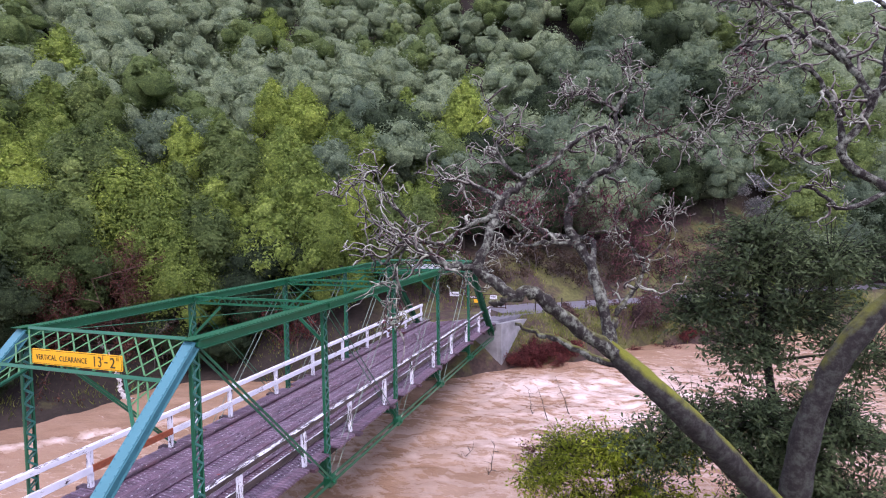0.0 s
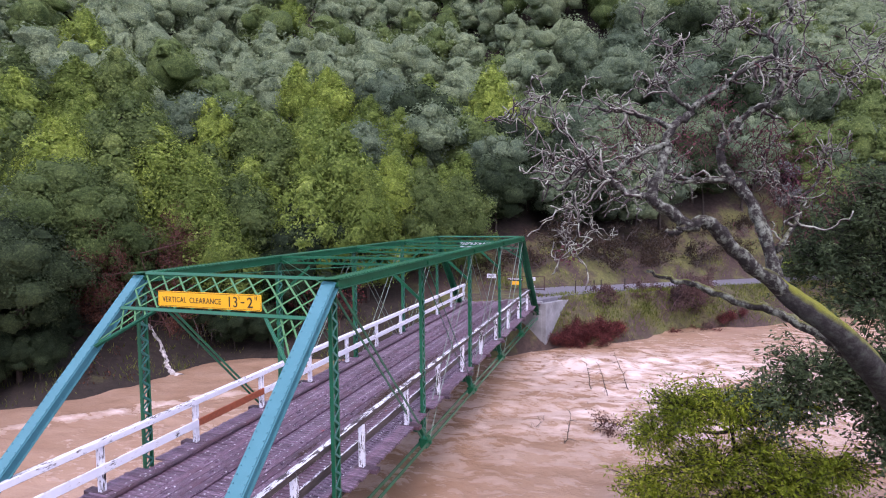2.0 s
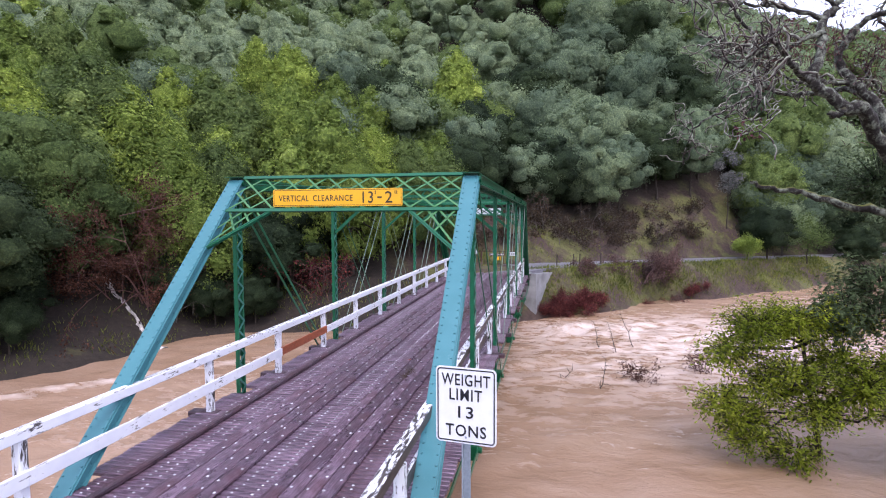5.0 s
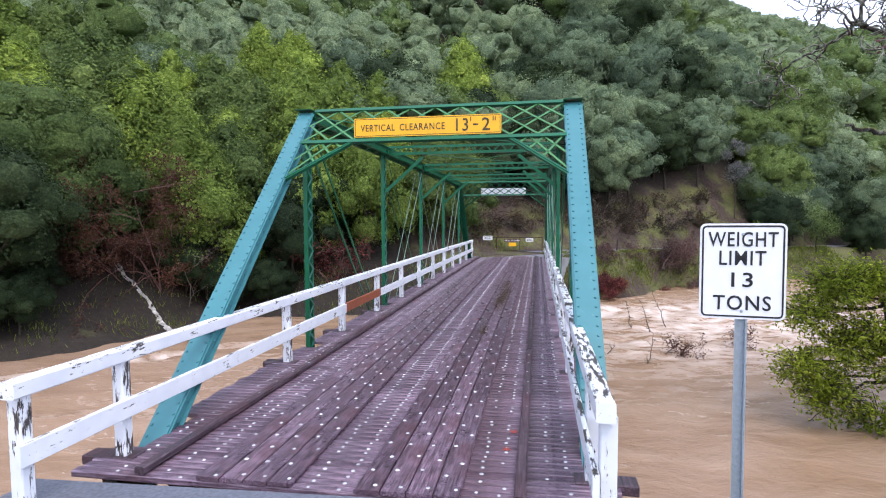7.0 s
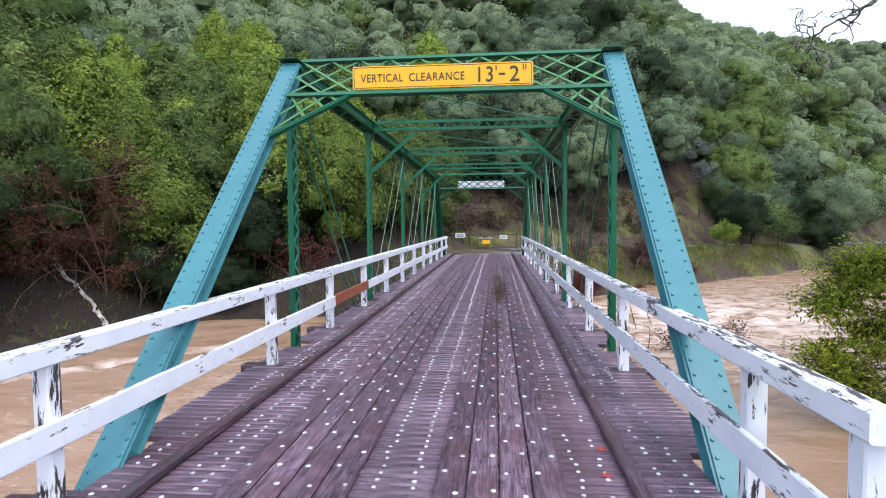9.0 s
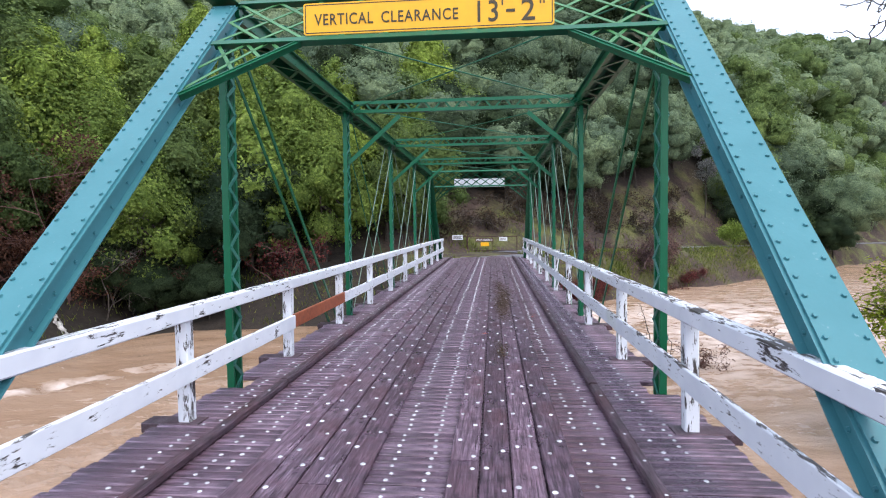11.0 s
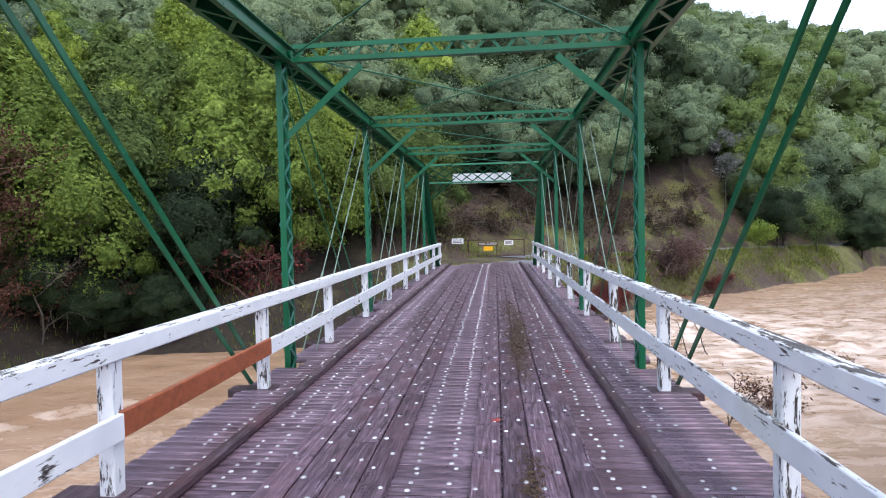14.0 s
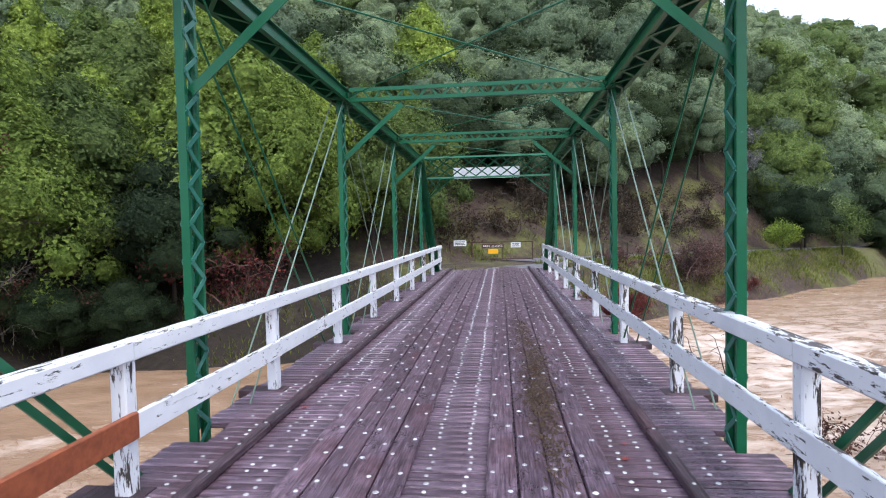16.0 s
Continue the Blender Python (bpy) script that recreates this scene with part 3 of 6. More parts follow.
def rivets(s, p, q, side, up, offs, step, r=0.02):
    p, q = Vector(p), Vector(q)
    n = int((q - p).length / step)
    for i in range(n):
        c = p.lerp(q, (i + 0.5) / n)
        for o in offs:
            s.disc(c + Vector(side) * o, r, 0.016, 6, up)


def chord_box(p, q, width, depth, mat, name, label=""):
    """Cover plate, two channel sides with flanges, and lacing on the open under side."""
    p, q = Vector(p), Vector(q)
    d = (q - p).normalized()
    x = Vector((1, 0, 0))
    up = x.cross(d).normalized()
    if up.z < 0:
        up = -up
    s = Shape()
    s.beam(p + up * depth / 2, q + up * depth / 2, width, 0.02, up)
    ob = part(name, s, mat, bridge, label)
    for e in (-1, 1):
        o = x * e * (width / 2 - 0.045)
        k = depth / 2 - 0.011
        c = Shape()
        for a, b, w, h in ((0.0, -0.005, 0.022, depth - 0.012), (0.035, -k, 0.07, 0.016), (0.035, k - 0.008, 0.07, 0.014)):
            c.beam(p + o + x * e * a + up * b, q + o + x * e * a + up * b, w, h, up)
        part("channel", c, mat, ob)
    n = max(2, int((q - p).length / 0.42))
    la = Shape()
    for i in range(n):
        a, b = p.lerp(q, i / n), p.lerp(q, (i + 1) / n)
        e = 1 if i % 2 else -1
        w = width / 2 - 0.03
        la.beam(a - up * depth / 2 + x * e * w, b - up * depth / 2 - x * e * w, 0.055, 0.012, up)
    tagged(part("lacing", la, GREEN, ob), kind="stuff")
    rv = Shape()
    rivets(rv, p + up * (depth / 2 + 0.01), q + up * (depth / 2 + 0.01), x, up, (-(width / 2 - 0.035), width / 2 - 0.035), 0.155)
    for e in (-1, 1):
        rivets(rv, p + x * e * (width / 2 - 0.034) - up * (depth / 2 - 0.06), q + x * e * (width / 2 - 0.034) - up * (depth / 2 - 0.06), up, x * e, (0,), 0.31)
    tagged(part("rivets", rv, mat, ob), kind="stuff")
    return ob


def laced_post(x, y, z0, z1, parent):
    """A vertical of two channels with zigzag lacing on its inner and outer sides."""
    wx, wy = 0.09, 0.25
    ob = None
    for e in (-1, 1):
        s = Shape()
        h, yo, yi, yf = wx / 2, y + e * (wy / 2 + 0.01), y + e * (wy / 2 - 0.01), y + e * (wy / 2 - 0.035)
        ring = [(x - h, yo), (x + h, yo), (x + h, yf), (x + h - 0.016, yf), (x + h - 0.016, yi), (x - h + 0.016, yi), (x - h + 0.016, yf), (x - h, yf)]
        s.add([(a, b, z) for z in (z0, z1) for a, b in ring], [(k, (k + 1) % 8, 8 + (k + 1) % 8, 8 + k) for k in range(8)] + [tuple(range(7, -1, -1)), tuple(range(8, 16))])
        ob = part("vertical_post", s, GREEN, parent) if ob is None else part("channel", s, GREEN, ob) and ob
    la = Shape()
    n = int((z1 - z0) / 0.195)
    for i in range(n):
        a, b = z0 + (z1 - z0) * i / n, z0 + (z1 - z0) * (i + 1) / n
        e = 1 if i % 2 else -1
        for g in (-1, 1):
            xa = x + g * (wx / 2 + 0.004)
            la.beam((xa, y - e * (wy / 2 - 0.005), a), (xa, y + e * (wy / 2 - 0.005), b), 0.012, 0.05, (0, -e, 1))
            la.disc((xa + g * 0.003, y - e * (wy / 2 - 0.015), a), 0.018, 0.014, 6, (g, 0, 0))
    tagged(part("lacing", la, LACE, ob), kind="stuff")
    return ob


def eye_bar(p, q, w, t, gap, name="diagonal_bar"):
    for o in (-gap / 2, gap / 2):
        s = Shape()
        a, b = Vector(p) + Vector((o, 0, 0)), Vector(q) + Vector((o, 0, 0))
        s.beam(a, b, t, w, (0, 0, 1) if abs((b - a).normalized().z) < 0.95 else (0, 1, 0))
        for e in (a, b):
            s.tube([e - Vector((t / 2, 0, 0)), e + Vector((t / 2, 0, 0))], [w * 0.85] * 2, 10)
        part(name, s, GREEN, bridge)


def rod(p, q, r, name="rod", turnbuckle=False, mat=None):
    s = Shape().tube([p, q], [r, r], 6)
    if turnbuckle:
        a, b = Vector(p).lerp(Vector(q), 0.6), Vector(p).lerp(Vector(q), 0.66)
        s.tube([a, a.lerp(b, 0.15), a.lerp(b, 0.85), b], [r, r * 2, r * 2, r], 6)
    return part(name, s, mat or GREEN, bridge)


for e in (-1, 1):
    x = -2.83 if e < 0 else 2.77
    chord_box((x + (0.10 if e < 0 else 0.0), LY[0] - 0.17, LOW + 0.1), (x + (0.03 if e < 0 else 0.0), UY[0] - 0.02, TOPZ), 0.305, 0.21, TEAL, "end_post", "pale teal riveted inclined end post")
    chord_box((x, LY[6] + 0.17, LOW + 0.1), (x, UY[4] + 0.02, TOPZ), 0.36, 0.21, GREEN, "end_post")
    for i in range(4):
        chord_box((x, UY[i] + (0.02 if i == 0 else 0), TOPZ), (x, UY[i + 1], TOPZ), 0.38, 0.24, GREEN, "top_chord")
    for y in UY:
        laced_post(x + ((-0.015 if y == UY[0] else 0.03) if e < 0 else (0.02 if y == UY[0] else -0.07)), y, LOW - 0.05, TOPZ - 0.13, bridge)
        g = Shape()
        g.box(x - 0.13, x + 0.13, y - 0.2, y + 0.2, LOW - 0.16, LOW + 0.14)
        g.tube([(x - 0.22, y, LOW), (x + 0.22, y, LOW)], [0.07, 0.07], 10)
        g.add([(x - e * 0.02, y - 0.16, LOW + 0.1), (x - e * 0.62, y - 0.03, -0.18), (x - e * 0.02, y - 0.03, -0.18), (x - e * 0.02, y + 0.16, LOW + 0.1), (x - e * 0.62, y + 0.03, -0.18), (x - e * 0.02, y + 0.03, -0.18)],
              [(0, 1, 2), (3, 5, 4), (0, 3, 4, 1), (1, 4, 5, 2)])
        part("pin_plate", g, GREEN, bridge)
        t = Shape()
        t.box(x - 0.185, x + 0.185, y - 0.22, y + 0.22, TOPZ + 0.132, TOPZ + 0.144)
        t.tube([(x - 0.21, y, TOPZ), (x + 0.21, y, TOPZ)], [0.065, 0.065], 10)
        part("pin_cap", t, GREEN, bridge)
    top, low = TOPZ - 0.02, LOW
    eye_bar((x - 0.07 if e < 0 else x + 0.02, UY[0], top), (x - 0.07 if e < 0 else x + 0.05, LY[2], low), 0.062, 0.022, 0.22)
    for a, b, r0, m in ((1, 3, 0.014, GREEN), (3, 3, 0.013, WIRE), (4, 4, 0.016, WIRE), (2, 2, 0.0115, WIRE), (2, 4, 0.01, WIRE)):
        for o in (-0.12, 0.12):
            rod((x + o, UY[a], top), (x + o, LY[b], low), r0, "diagonal_rod", a == 2, m)
    for i in range(6):
        eye_bar((x, LY[i], LOW), (x, LY[i + 1], LOW), 0.11, 0.025, 0.26, "bottom_chord_bar")


def angle_bar(p, q, e, y=Vector((0, -1, 0)), z=Vector((0, 0, 1)), w=0.085, h=0.075, t=0.012):
    """An L-shaped steel angle from p to q: a flange w wide along y, a web h deep along z towards e."""
    ring = [(-w / 2, 0), (w / 2, 0), (w / 2, e * h), (w / 2 - t, e * h), (w / 2 - t, e * t), (-w / 2, e * t)]
    v = [tuple(Vector(o) + y * a + z * b) for o in (p, q) for a, b in ring]
    f = [(k, (k + 1) % 6, 6 + (k + 1) % 6, 6 + k) for k in range(6)] + [(0, 1, 2, 3, 4, 5), (11, 10, 9, 8, 7, 6)]
    return Shape().add(v, f)


def lattice_strut(p, q, depth, nbays, parent, cross=False):
    """Two angles joined by flat lacing, in the upright plane through p and q."""
    p, q = Vector(p), Vector(q)
    ob = part("sway_strut", angle_bar(p, q, -1), GREEN, parent)
    part("angle", angle_bar(p - Vector((0, 0, depth)), q - Vector((0, 0, depth)), 1), GREEN, ob)
    la = Shape()
    for i in range(nbays):
        a, b = p.lerp(q, i / nbays), p.lerp(q, (i + 1) / nbays)
        pairs = [(0, -depth), (-depth, 0)] if cross else ([(0, -depth)] if i % 2 else [(-depth, 0)])
        for k, (za, zb) in enumerate(pairs):
            dy = Vector((0, -0.012 - 0.01 * k, 0))
            la.beam(a + Vector((0, 0, za)) + dy, b + Vector((0, 0, zb)) + dy, 0.008, 0.042, (0, 0.01, 1))
    tagged(part("lacing", la, GREEN, ob), kind="stuff")
    return ob


for i in (1, 2, 3):
    y = UY[i]
    lattice_strut((-2.6, y, 5.08), (2.6, y, 5.08), 0.28, 22, bridge)
    for e in (-1, 1):
        s = Shape().beam((e * 1.5, y, 4.76), (e * 2.74, y, 3.68), 0.08, 0.012, (0, 0, 1))
        s.beam((e * 1.5, y - 0.035, 4.71), (e * 2.74, y - 0.035, 3.63), 0.012, 0.10, (0, 0, 1))
        part("knee_brace", s, GREEN, bridge)
for i in range(4):
    for e in (-1, 1):
        rod((-e * 2.6, UY[i], 4.92), (e * 2.6, UY[i + 1], 4.92), 0.013, "lateral_rod")


def portal(ytop, ybot, name, paint, bar):
    """A lattice portal in the plane of the end posts."""
    def at(x, z):
        return Vector((x, ytop + (ybot - ytop) * (5.06 - z) / (5.06 - 4.30), z))

    face = (at(0, 4.3) - at(0, 5.06)).normalized()
    out = Vector((1, 0, 0)).cross(face).normalized()
    if out.y * (ybot - ytop) < 0:
        out = -out
    ob = part("portal_frame", angle_bar(at(-2.62, 5.07), at(2.62, 5.07), 1, out, face, 0.11, 0.09, 0.015), GREEN, bridge, name)
    part("lower_angle", angle_bar(at(-2.62, 4.30), at(2.62, 4.30), 1, out, face, 0.11, 0.09, 0.015), GREEN, ob)
    n, k = 10, 2
    xs_ = [-2.6 + 5.2 * i / n for i in range(n + 1)]
    for i in range(-1, n):
        for up_ in (True, False):
            a, b = (4.33, 5.03) if up_ else (5.03, 4.33)
            i0, i1 = max(0, i), min(n, i + k)
            if i1 - i0 < k:
                mid = (a + b) / 2
                if i < 0:
                    a = mid
                else:
                    b = mid
            o = out * (0.016 if up_ else 0.028)
            part("lattice_bar", Shape().beam(at(xs_[i0], a) + o, at(xs_[i1], b) + o, bar, 0.008, out), paint, ob)
    for e in (-1, 1):
        b = Shape()
        b.beam(at(e * 1.55, 4.27), at(e * 2.62, 3.50), 0.012, 0.10, out)
        b.beam(at(e * 1.55, 4.27) + out * 0.03, at(e * 2.62, 3.50) + out * 0.03, 0.075, 0.012, out)
        bk = part("knee_bracket", b, GREEN, bridge)
        for x0, z0, x1, z1 in ((2.55, 4.27, 2.18, 3.84), (2.2, 4.27, 1.93, 4.02), (1.9, 4.27, 1.75, 4.15), (2.62, 3.9, 2.2, 4.27), (2.62, 3.6, 1.95, 4.27)):
            part("lattice_bar", Shape().beam(at(e * x0, z0) + out * 0.016, at(e * x1, z1) + out * 0.016, bar, 0.008, out), paint, bk)


portal(UY[0] + 0.02, UY[0] - 0.74, "lattice portal frame over the entrance", PALE_GREEN, 0.042)
portal(UY[4] - 0.02, UY[4] + 0.74, "lattice portal frame over the far entrance", GREEN, 0.055)

for y in LY[1:6]:
    s = Shape()
    s.box(-2.72, 2.72, y - 0.012, y + 0.012, -0.72, -0.36)
    for z in (-0.72, -0.36):
        s.box(-2.72, 2.72, y - 0.1, y + 0.1, z - 0.012, z + 0.012)
    part("floor_beam", s, GREEN, bridge)
DY0, DY1 = -7.75, 28.0
for x in (-2.5, -1.7, -0.85, 0.0, 0.85, 1.7, 2.5):
    part("stringer", Shape().box(x - 0.09, x + 0.09, DY0 + 0.05, DY1 - 0.4, -0.345, -0.082), TIMBER, bridge)
for x in (-2.1, 1.935):
    y = DY0
    while y < DY1 - 0.5:
        n = min(DY1, y + 6.1)
        part("curb_timber", Shape().beam((x, y + 0.01, 0.057), (x, n - 0.01, 0.046), 0.115, 0.092, (0, 0, 1), 0.018), CURB, bridge)
        y = n

# ---- guard rails ----
LOWER = 0.575


def guard_rail(side):
    x = side * 2.66
    rail = thing("guard_rail", "white painted wooden guard rail with peeling paint", "railing", group="bridge railings")
    first = -8.55 if side < 0 else -8.3
    ys_ = [first, -7.28 if side < 0 else -7.05] + [3.0 * i + (0 if side < 0 else 0.03) for i in range(-1, 10)]
    paint = RAIL_W if side < 0 else RAIL_R
    r = random.Random(5 + side)
    for k, y in enumerate(ys_):
        w = 0.14
        top = 1.112 if k else 1.125
        tilt = r.uniform(-0.012, 0.012)
        base = 0.0 if k else -0.35
        s = Shape().beam((x, y, base), (x + tilt, y + r.uniform(-0.01, 0.01), top), w, w, (0, 1, 0), 0.012)
        part("post", s, POST_W, rail)
        b = Shape().beam((side * 2.48, y, -0.045), (side * 3.12, y, -0.045), 0.24, 0.11, (0, 0, 1), 0.01)
        if k:
            part("post_block", b, CURB, rail, "dark timber outrigger block")
    inner = x - side * (0.14 / 2 + 0.03)
    for k in range(len(ys_) - 1):
        ya, yb = ys_[k], ys_[k + 1]
        if k == 0:
            ya -= 0.14
        za, zb = r.uniform(-0.008, 0.008), r.uniform(-0.008, 0.008)
        mat = ORANGE_WOOD if side < 0 and abs(ya) < 0.2 else paint
        j = 0.0015
        part("lower_rail", Shape().beam((inner, ya + j, LOWER + za), (inner, yb - j, LOWER + zb), 0.055, 0.22, (0, 0, 1), 0.008), mat, rail,
             "bare orange-brown replacement board" if mat is ORANGE_WOOD else "")
    k = 0
    while k < len(ys_) - 1:
        e = min(len(ys_) - 1, k + 2)
        ya, yb = ys_[k] - (0.16 if k == 0 else 0), ys_[e] + (0.12 if e == len(ys_) - 1 else 0)
        s = Shape().beam((x - side * 0.03, ya + 0.003, 1.195), (x - side * 0.03, yb - 0.003, 1.195), 0.155, 0.165, (0, 0, 1), 0.014)
        part("top_rail", s, paint, rail)
        k = e
    return rail


guard_rail(-1)
guard_rail(1)


# ---- signs ----
def text_mesh(body, size, material, width, name="lettering", thick=0.004, bold=0.006):
    """Flat lettering of the built-in font, drawn out to the given width."""
    c = bpy.data.curves.new(name, "FONT")
    c.body, c.size, c.extrude, c.align_x, c.align_y, c.resolution_u, c.space_character = body, size, thick, "CENTER", "CENTER", 3, 1.12
    c.offset = size * bold
    o = bpy.data.objects.new(name, c)
    scene.collection.objects.link(o)
    me = bpy.data.meshes.new_from_object(o.evaluated_get(bpy.context.evaluated_depsgraph_get()))
    bpy.data.objects.remove(o)
    me.materials.clear()
    me.materials.append(material)
    xs_ = [v.co.x for v in me.vertices]
    k, mid = width / (max(xs_) - min(xs_)), (max(xs_) + min(xs_)) / 2
    zs_ = [v.co.y for v in me.vertices]
    up = (max(zs_) + min(zs_)) / 2
    for v in me.vertices:
        v.co.x = (v.co.x - mid) * k
        v.co.y -= up
    return me


def upright(me, m):
    """Stands flat lettering on a sign's face: x stays, y becomes up."""
    me.transform(m @ Matrix.Rotation(radians(90), 4, "X"))
    return me


def rounded(w, h, r, t, n=5):
    """A rounded plate in the xz plane, t thick, its face towards -y."""
    s = Shape()
    ring = []
    for cx, cz, a0 in ((w / 2 - r, h / 2 - r, 0), (-w / 2 + r, h / 2 - r, 90), (-w / 2 + r, -h / 2 + r, 180), (w / 2 - r, -h / 2 + r, 270)):
        for k in range(n + 1):
            a = radians(a0 + 90 * k / n)
            ring.append((cx + r * math.cos(a), cz + r * math.sin(a)))
    m = len(ring)
    s.v = [(x, -t / 2, z) for x, z in ring] + [(x, t / 2, z) for x, z in ring]
    s.f = [tuple(range(m)), tuple(range(2 * m - 1, m - 1, -1))] + [(i, m + i, m + (i + 1) % m, (i + 1) % m) for i in range(m)]
    return s


def border(w, h, r, bw):
    """A thin raised line round a plate."""
    s = Shape()
    rings = []
    n = 5
    for k2 in (0, bw):
        ww, hh, rr = w - 2 * k2, h - 2 * k2, max(0.004, r - k2)
        ring = []
        for cx, cz, a0 in ((ww / 2 - rr, hh / 2 - rr, 0), (-ww / 2 + rr, hh / 2 - rr, 90), (-ww / 2 + rr, -hh / 2 + rr, 180), (ww / 2 - rr, -hh / 2 + rr, 270)):
            for k in range(n + 1):
                a = radians(a0 + 90 * k / n)
                ring.append((cx + rr * math.cos(a), 0, cz + rr * math.sin(a)))
        rings.append(ring)
    m = len(rings[0])
    s.v = rings[0] + rings[1]
    s.f = [(i, (i + 1) % m, m + (i + 1) % m, m + i) for i in range(m)]
    return s


clear = thing("clearance_sign", "long yellow sign with black lettering on the portal", "sign", (-0.063, -2.20, 4.56))
part("panel", rounded(2.93, 0.37, 0.03, 0.02), SIGN_YELLOW, clear)
bd = part("border", border(2.89, 0.335, 0.02, 0.010), SIGN_BLACK, clear)
bd.location.y = -0.0125
for body, size, x, z, sq in (("VERTICAL", 0.185, -0.98, -0.01, 0.70), ("CLEARANCE", 0.185, -0.08, -0.01, 0.90), ("13", 0.345, 0.71, 0.0, 0.235), ("2", 0.345, 1.17, 0.0, 0.155)):
    part("lettering", upright(text_mesh(body, size, SIGN_FADED, sq), pose(x, -0.0125, z)), None, clear)
for m_ in ((0.92, 1.02, -0.02, 0.012), (0.868, 0.886, 0.06, 0.14), (1.30, 1.316, 0.06, 0.14), (1.34, 1.356, 0.06, 0.14)):
    part("lettering", Shape().box(m_[0], m_[1], -0.017, -0.011, m_[2], m_[3]), SIGN_FADED, clear)
back = thing("clearance_sign", "pale back of a sign on the far portal", "sign", (-0.08, 22.44, 4.49))
part("panel", rounded(2.8, 0.47, 0.02, 0.02), ALU, back)

weight = thing("weight_limit_sign", "white weight limit sign with black lettering on a steel post", "sign", (3.66, -8.27, 2.31))
weight.rotation_euler = (0, 0, radians(-8))
part("panel", rounded(0.605, 0.745, 0.045, 0.006), SIGN_WHITE, weight)
wb = part("border", border(0.575, 0.715, 0.035, 0.013), SIGN_BLACK, weight)
wb.location.y = -0.006
for body, z, w_ in (("WEIGHT", 0.25, 0.485), ("LIMIT", 0.105, 0.325), ("13", -0.065, 0.15), ("TONS", -0.245, 0.405)):
    part("lettering", upright(text_mesh(body, 0.16, SIGN_BLACK, w_, thick=0.002, bold=0.009), pose(0, -0.0055, z)), None, weight)
pp = Shape()
for x0, x1, y0, y1 in ((-0.03, 0.03, 0.030, 0.034), (-0.034, -0.03, 0.004, 0.034), (0.03, 0.034, 0.004, 0.034), (-0.045, -0.034, 0.004, 0.008), (0.034, 0.045, 0.004, 0.008)):
    pp.box(x0, x1, y0, y1, -4.6, 0.33)
part("post", pp, GALV, weight, "galvanised steel channel post")
bl = Shape()
for z in (0.29, -0.31):
    bl.disc((0.0, -0.004, z), 0.012, 0.006, 8, (0, -1, 0))
part("bolt", bl, GALV, weight)


def park_gate():
    g = thing("park_gate", "rusty brown pipe gate with signs across the far road", "gate", (0, 33.4, 0.06))
    for x0, x1 in ((-2.7, -1.35), (-1.3, 2.45)):
        lf = Shape()
        for z in (0.12, 1.18):
            lf.tube([(x0, 0, z), (x1, 0, z)], [0.035, 0.035], 8)
        n = 1 if x1 < 0 else 2
        for k in range(n + 1):
            x = x0 + (x1 - x0) * k / n
            lf.tube([(x, 0, 0.0 if k in (0, n) else 0.12), (x, 0, 1.22)], [0.04 if k in (0, n) else 0.028] * 2, 8)
        part("gate_leaf", lf, RUST, g)
    for x, z, w, h, m, label in ((-2.05, 1.14, 0.8, 0.36, SIGN_WHITE, "white notice"), (0.0, 0.93, 1.35, 0.26, SIGN_BROWN, "dark brown closure sign"),
                                 (0.02, 0.60, 0.62, 0.30, SIGN_YELLOW, "small yellow sign"), (1.42, 0.98, 0.6, 0.30, SIGN_WHITE, "pale notice")):
        sg = part("sign_panel", rounded(w, h, 0.02, 0.012), m, g, label)
        sg.location = (x, -0.06, z)
        if m is SIGN_BROWN:
            part("lettering", upright(text_mesh("PARK CLOSED", 0.19, SIGN_WHITE, 1.2), pose(0, -0.008, 0)), None, sg)
        elif m is SIGN_WHITE:
            b = Shape()
            for i in range(3):
                b.box(-w * 0.4, w * (0.4 - 0.1 * (i % 2)), -0.011, -0.0065, h * (0.24 - 0.24 * i) - 0.02, h * (0.24 - 0.24 * i) + 0.02)
            part("lettering", b, SIGN_BLACK if x < 0 else RUST, sg)


park_gate()

# ---- trees ----
def crooked(r, a, b, n, amp):
    """Points from a to b that wander by amp."""
    a, b = Vector(a), Vector(b)
    out = []
    for i in range(n + 1):
        t = i / n
        p = a.lerp(b, t)
        k = amp * math.sin(math.pi * min(1, t * 1.15)) if i not in (0,) else 0
        out.append(p + Vector((r.uniform(-k, k), r.uniform(-k, k), r.uniform(-k, k))))
    return out


def curve_through(pts, sub=4):
    """A smooth line through control points."""
    p = [Vector(q) for q in pts]
    p = [p[0] * 2 - p[1]] + p + [p[-1] * 2 - p[-2]]
    out = []
    for i in range(1, len(p) - 2):
        for k in range(sub):
            t = k / sub
            a, b, c, d = p[i - 1], p[i], p[i + 1], p[i + 2]
            out.append(0.5 * (2 * b + (c - a) * t + (2 * a - 5 * b + 4 * c - d) * t * t + (3 * b - a - 3 * c + d) * t ** 3))
    return out + [p[-2]]


def profile(kind, t):
    """Half width of a crown at height t (0 foot, 1 tip), as a share of its spread."""
    if kind in ("oak", "tall"):
        return math.sqrt(max(0.0, 1 - (1.9 * t - 0.92) ** 2)) * (0.9 + 0.1 * t)
    return min(1.0, 0.5 + 1.8 * t) * max(0.0, 1 - t * t) ** 0.75


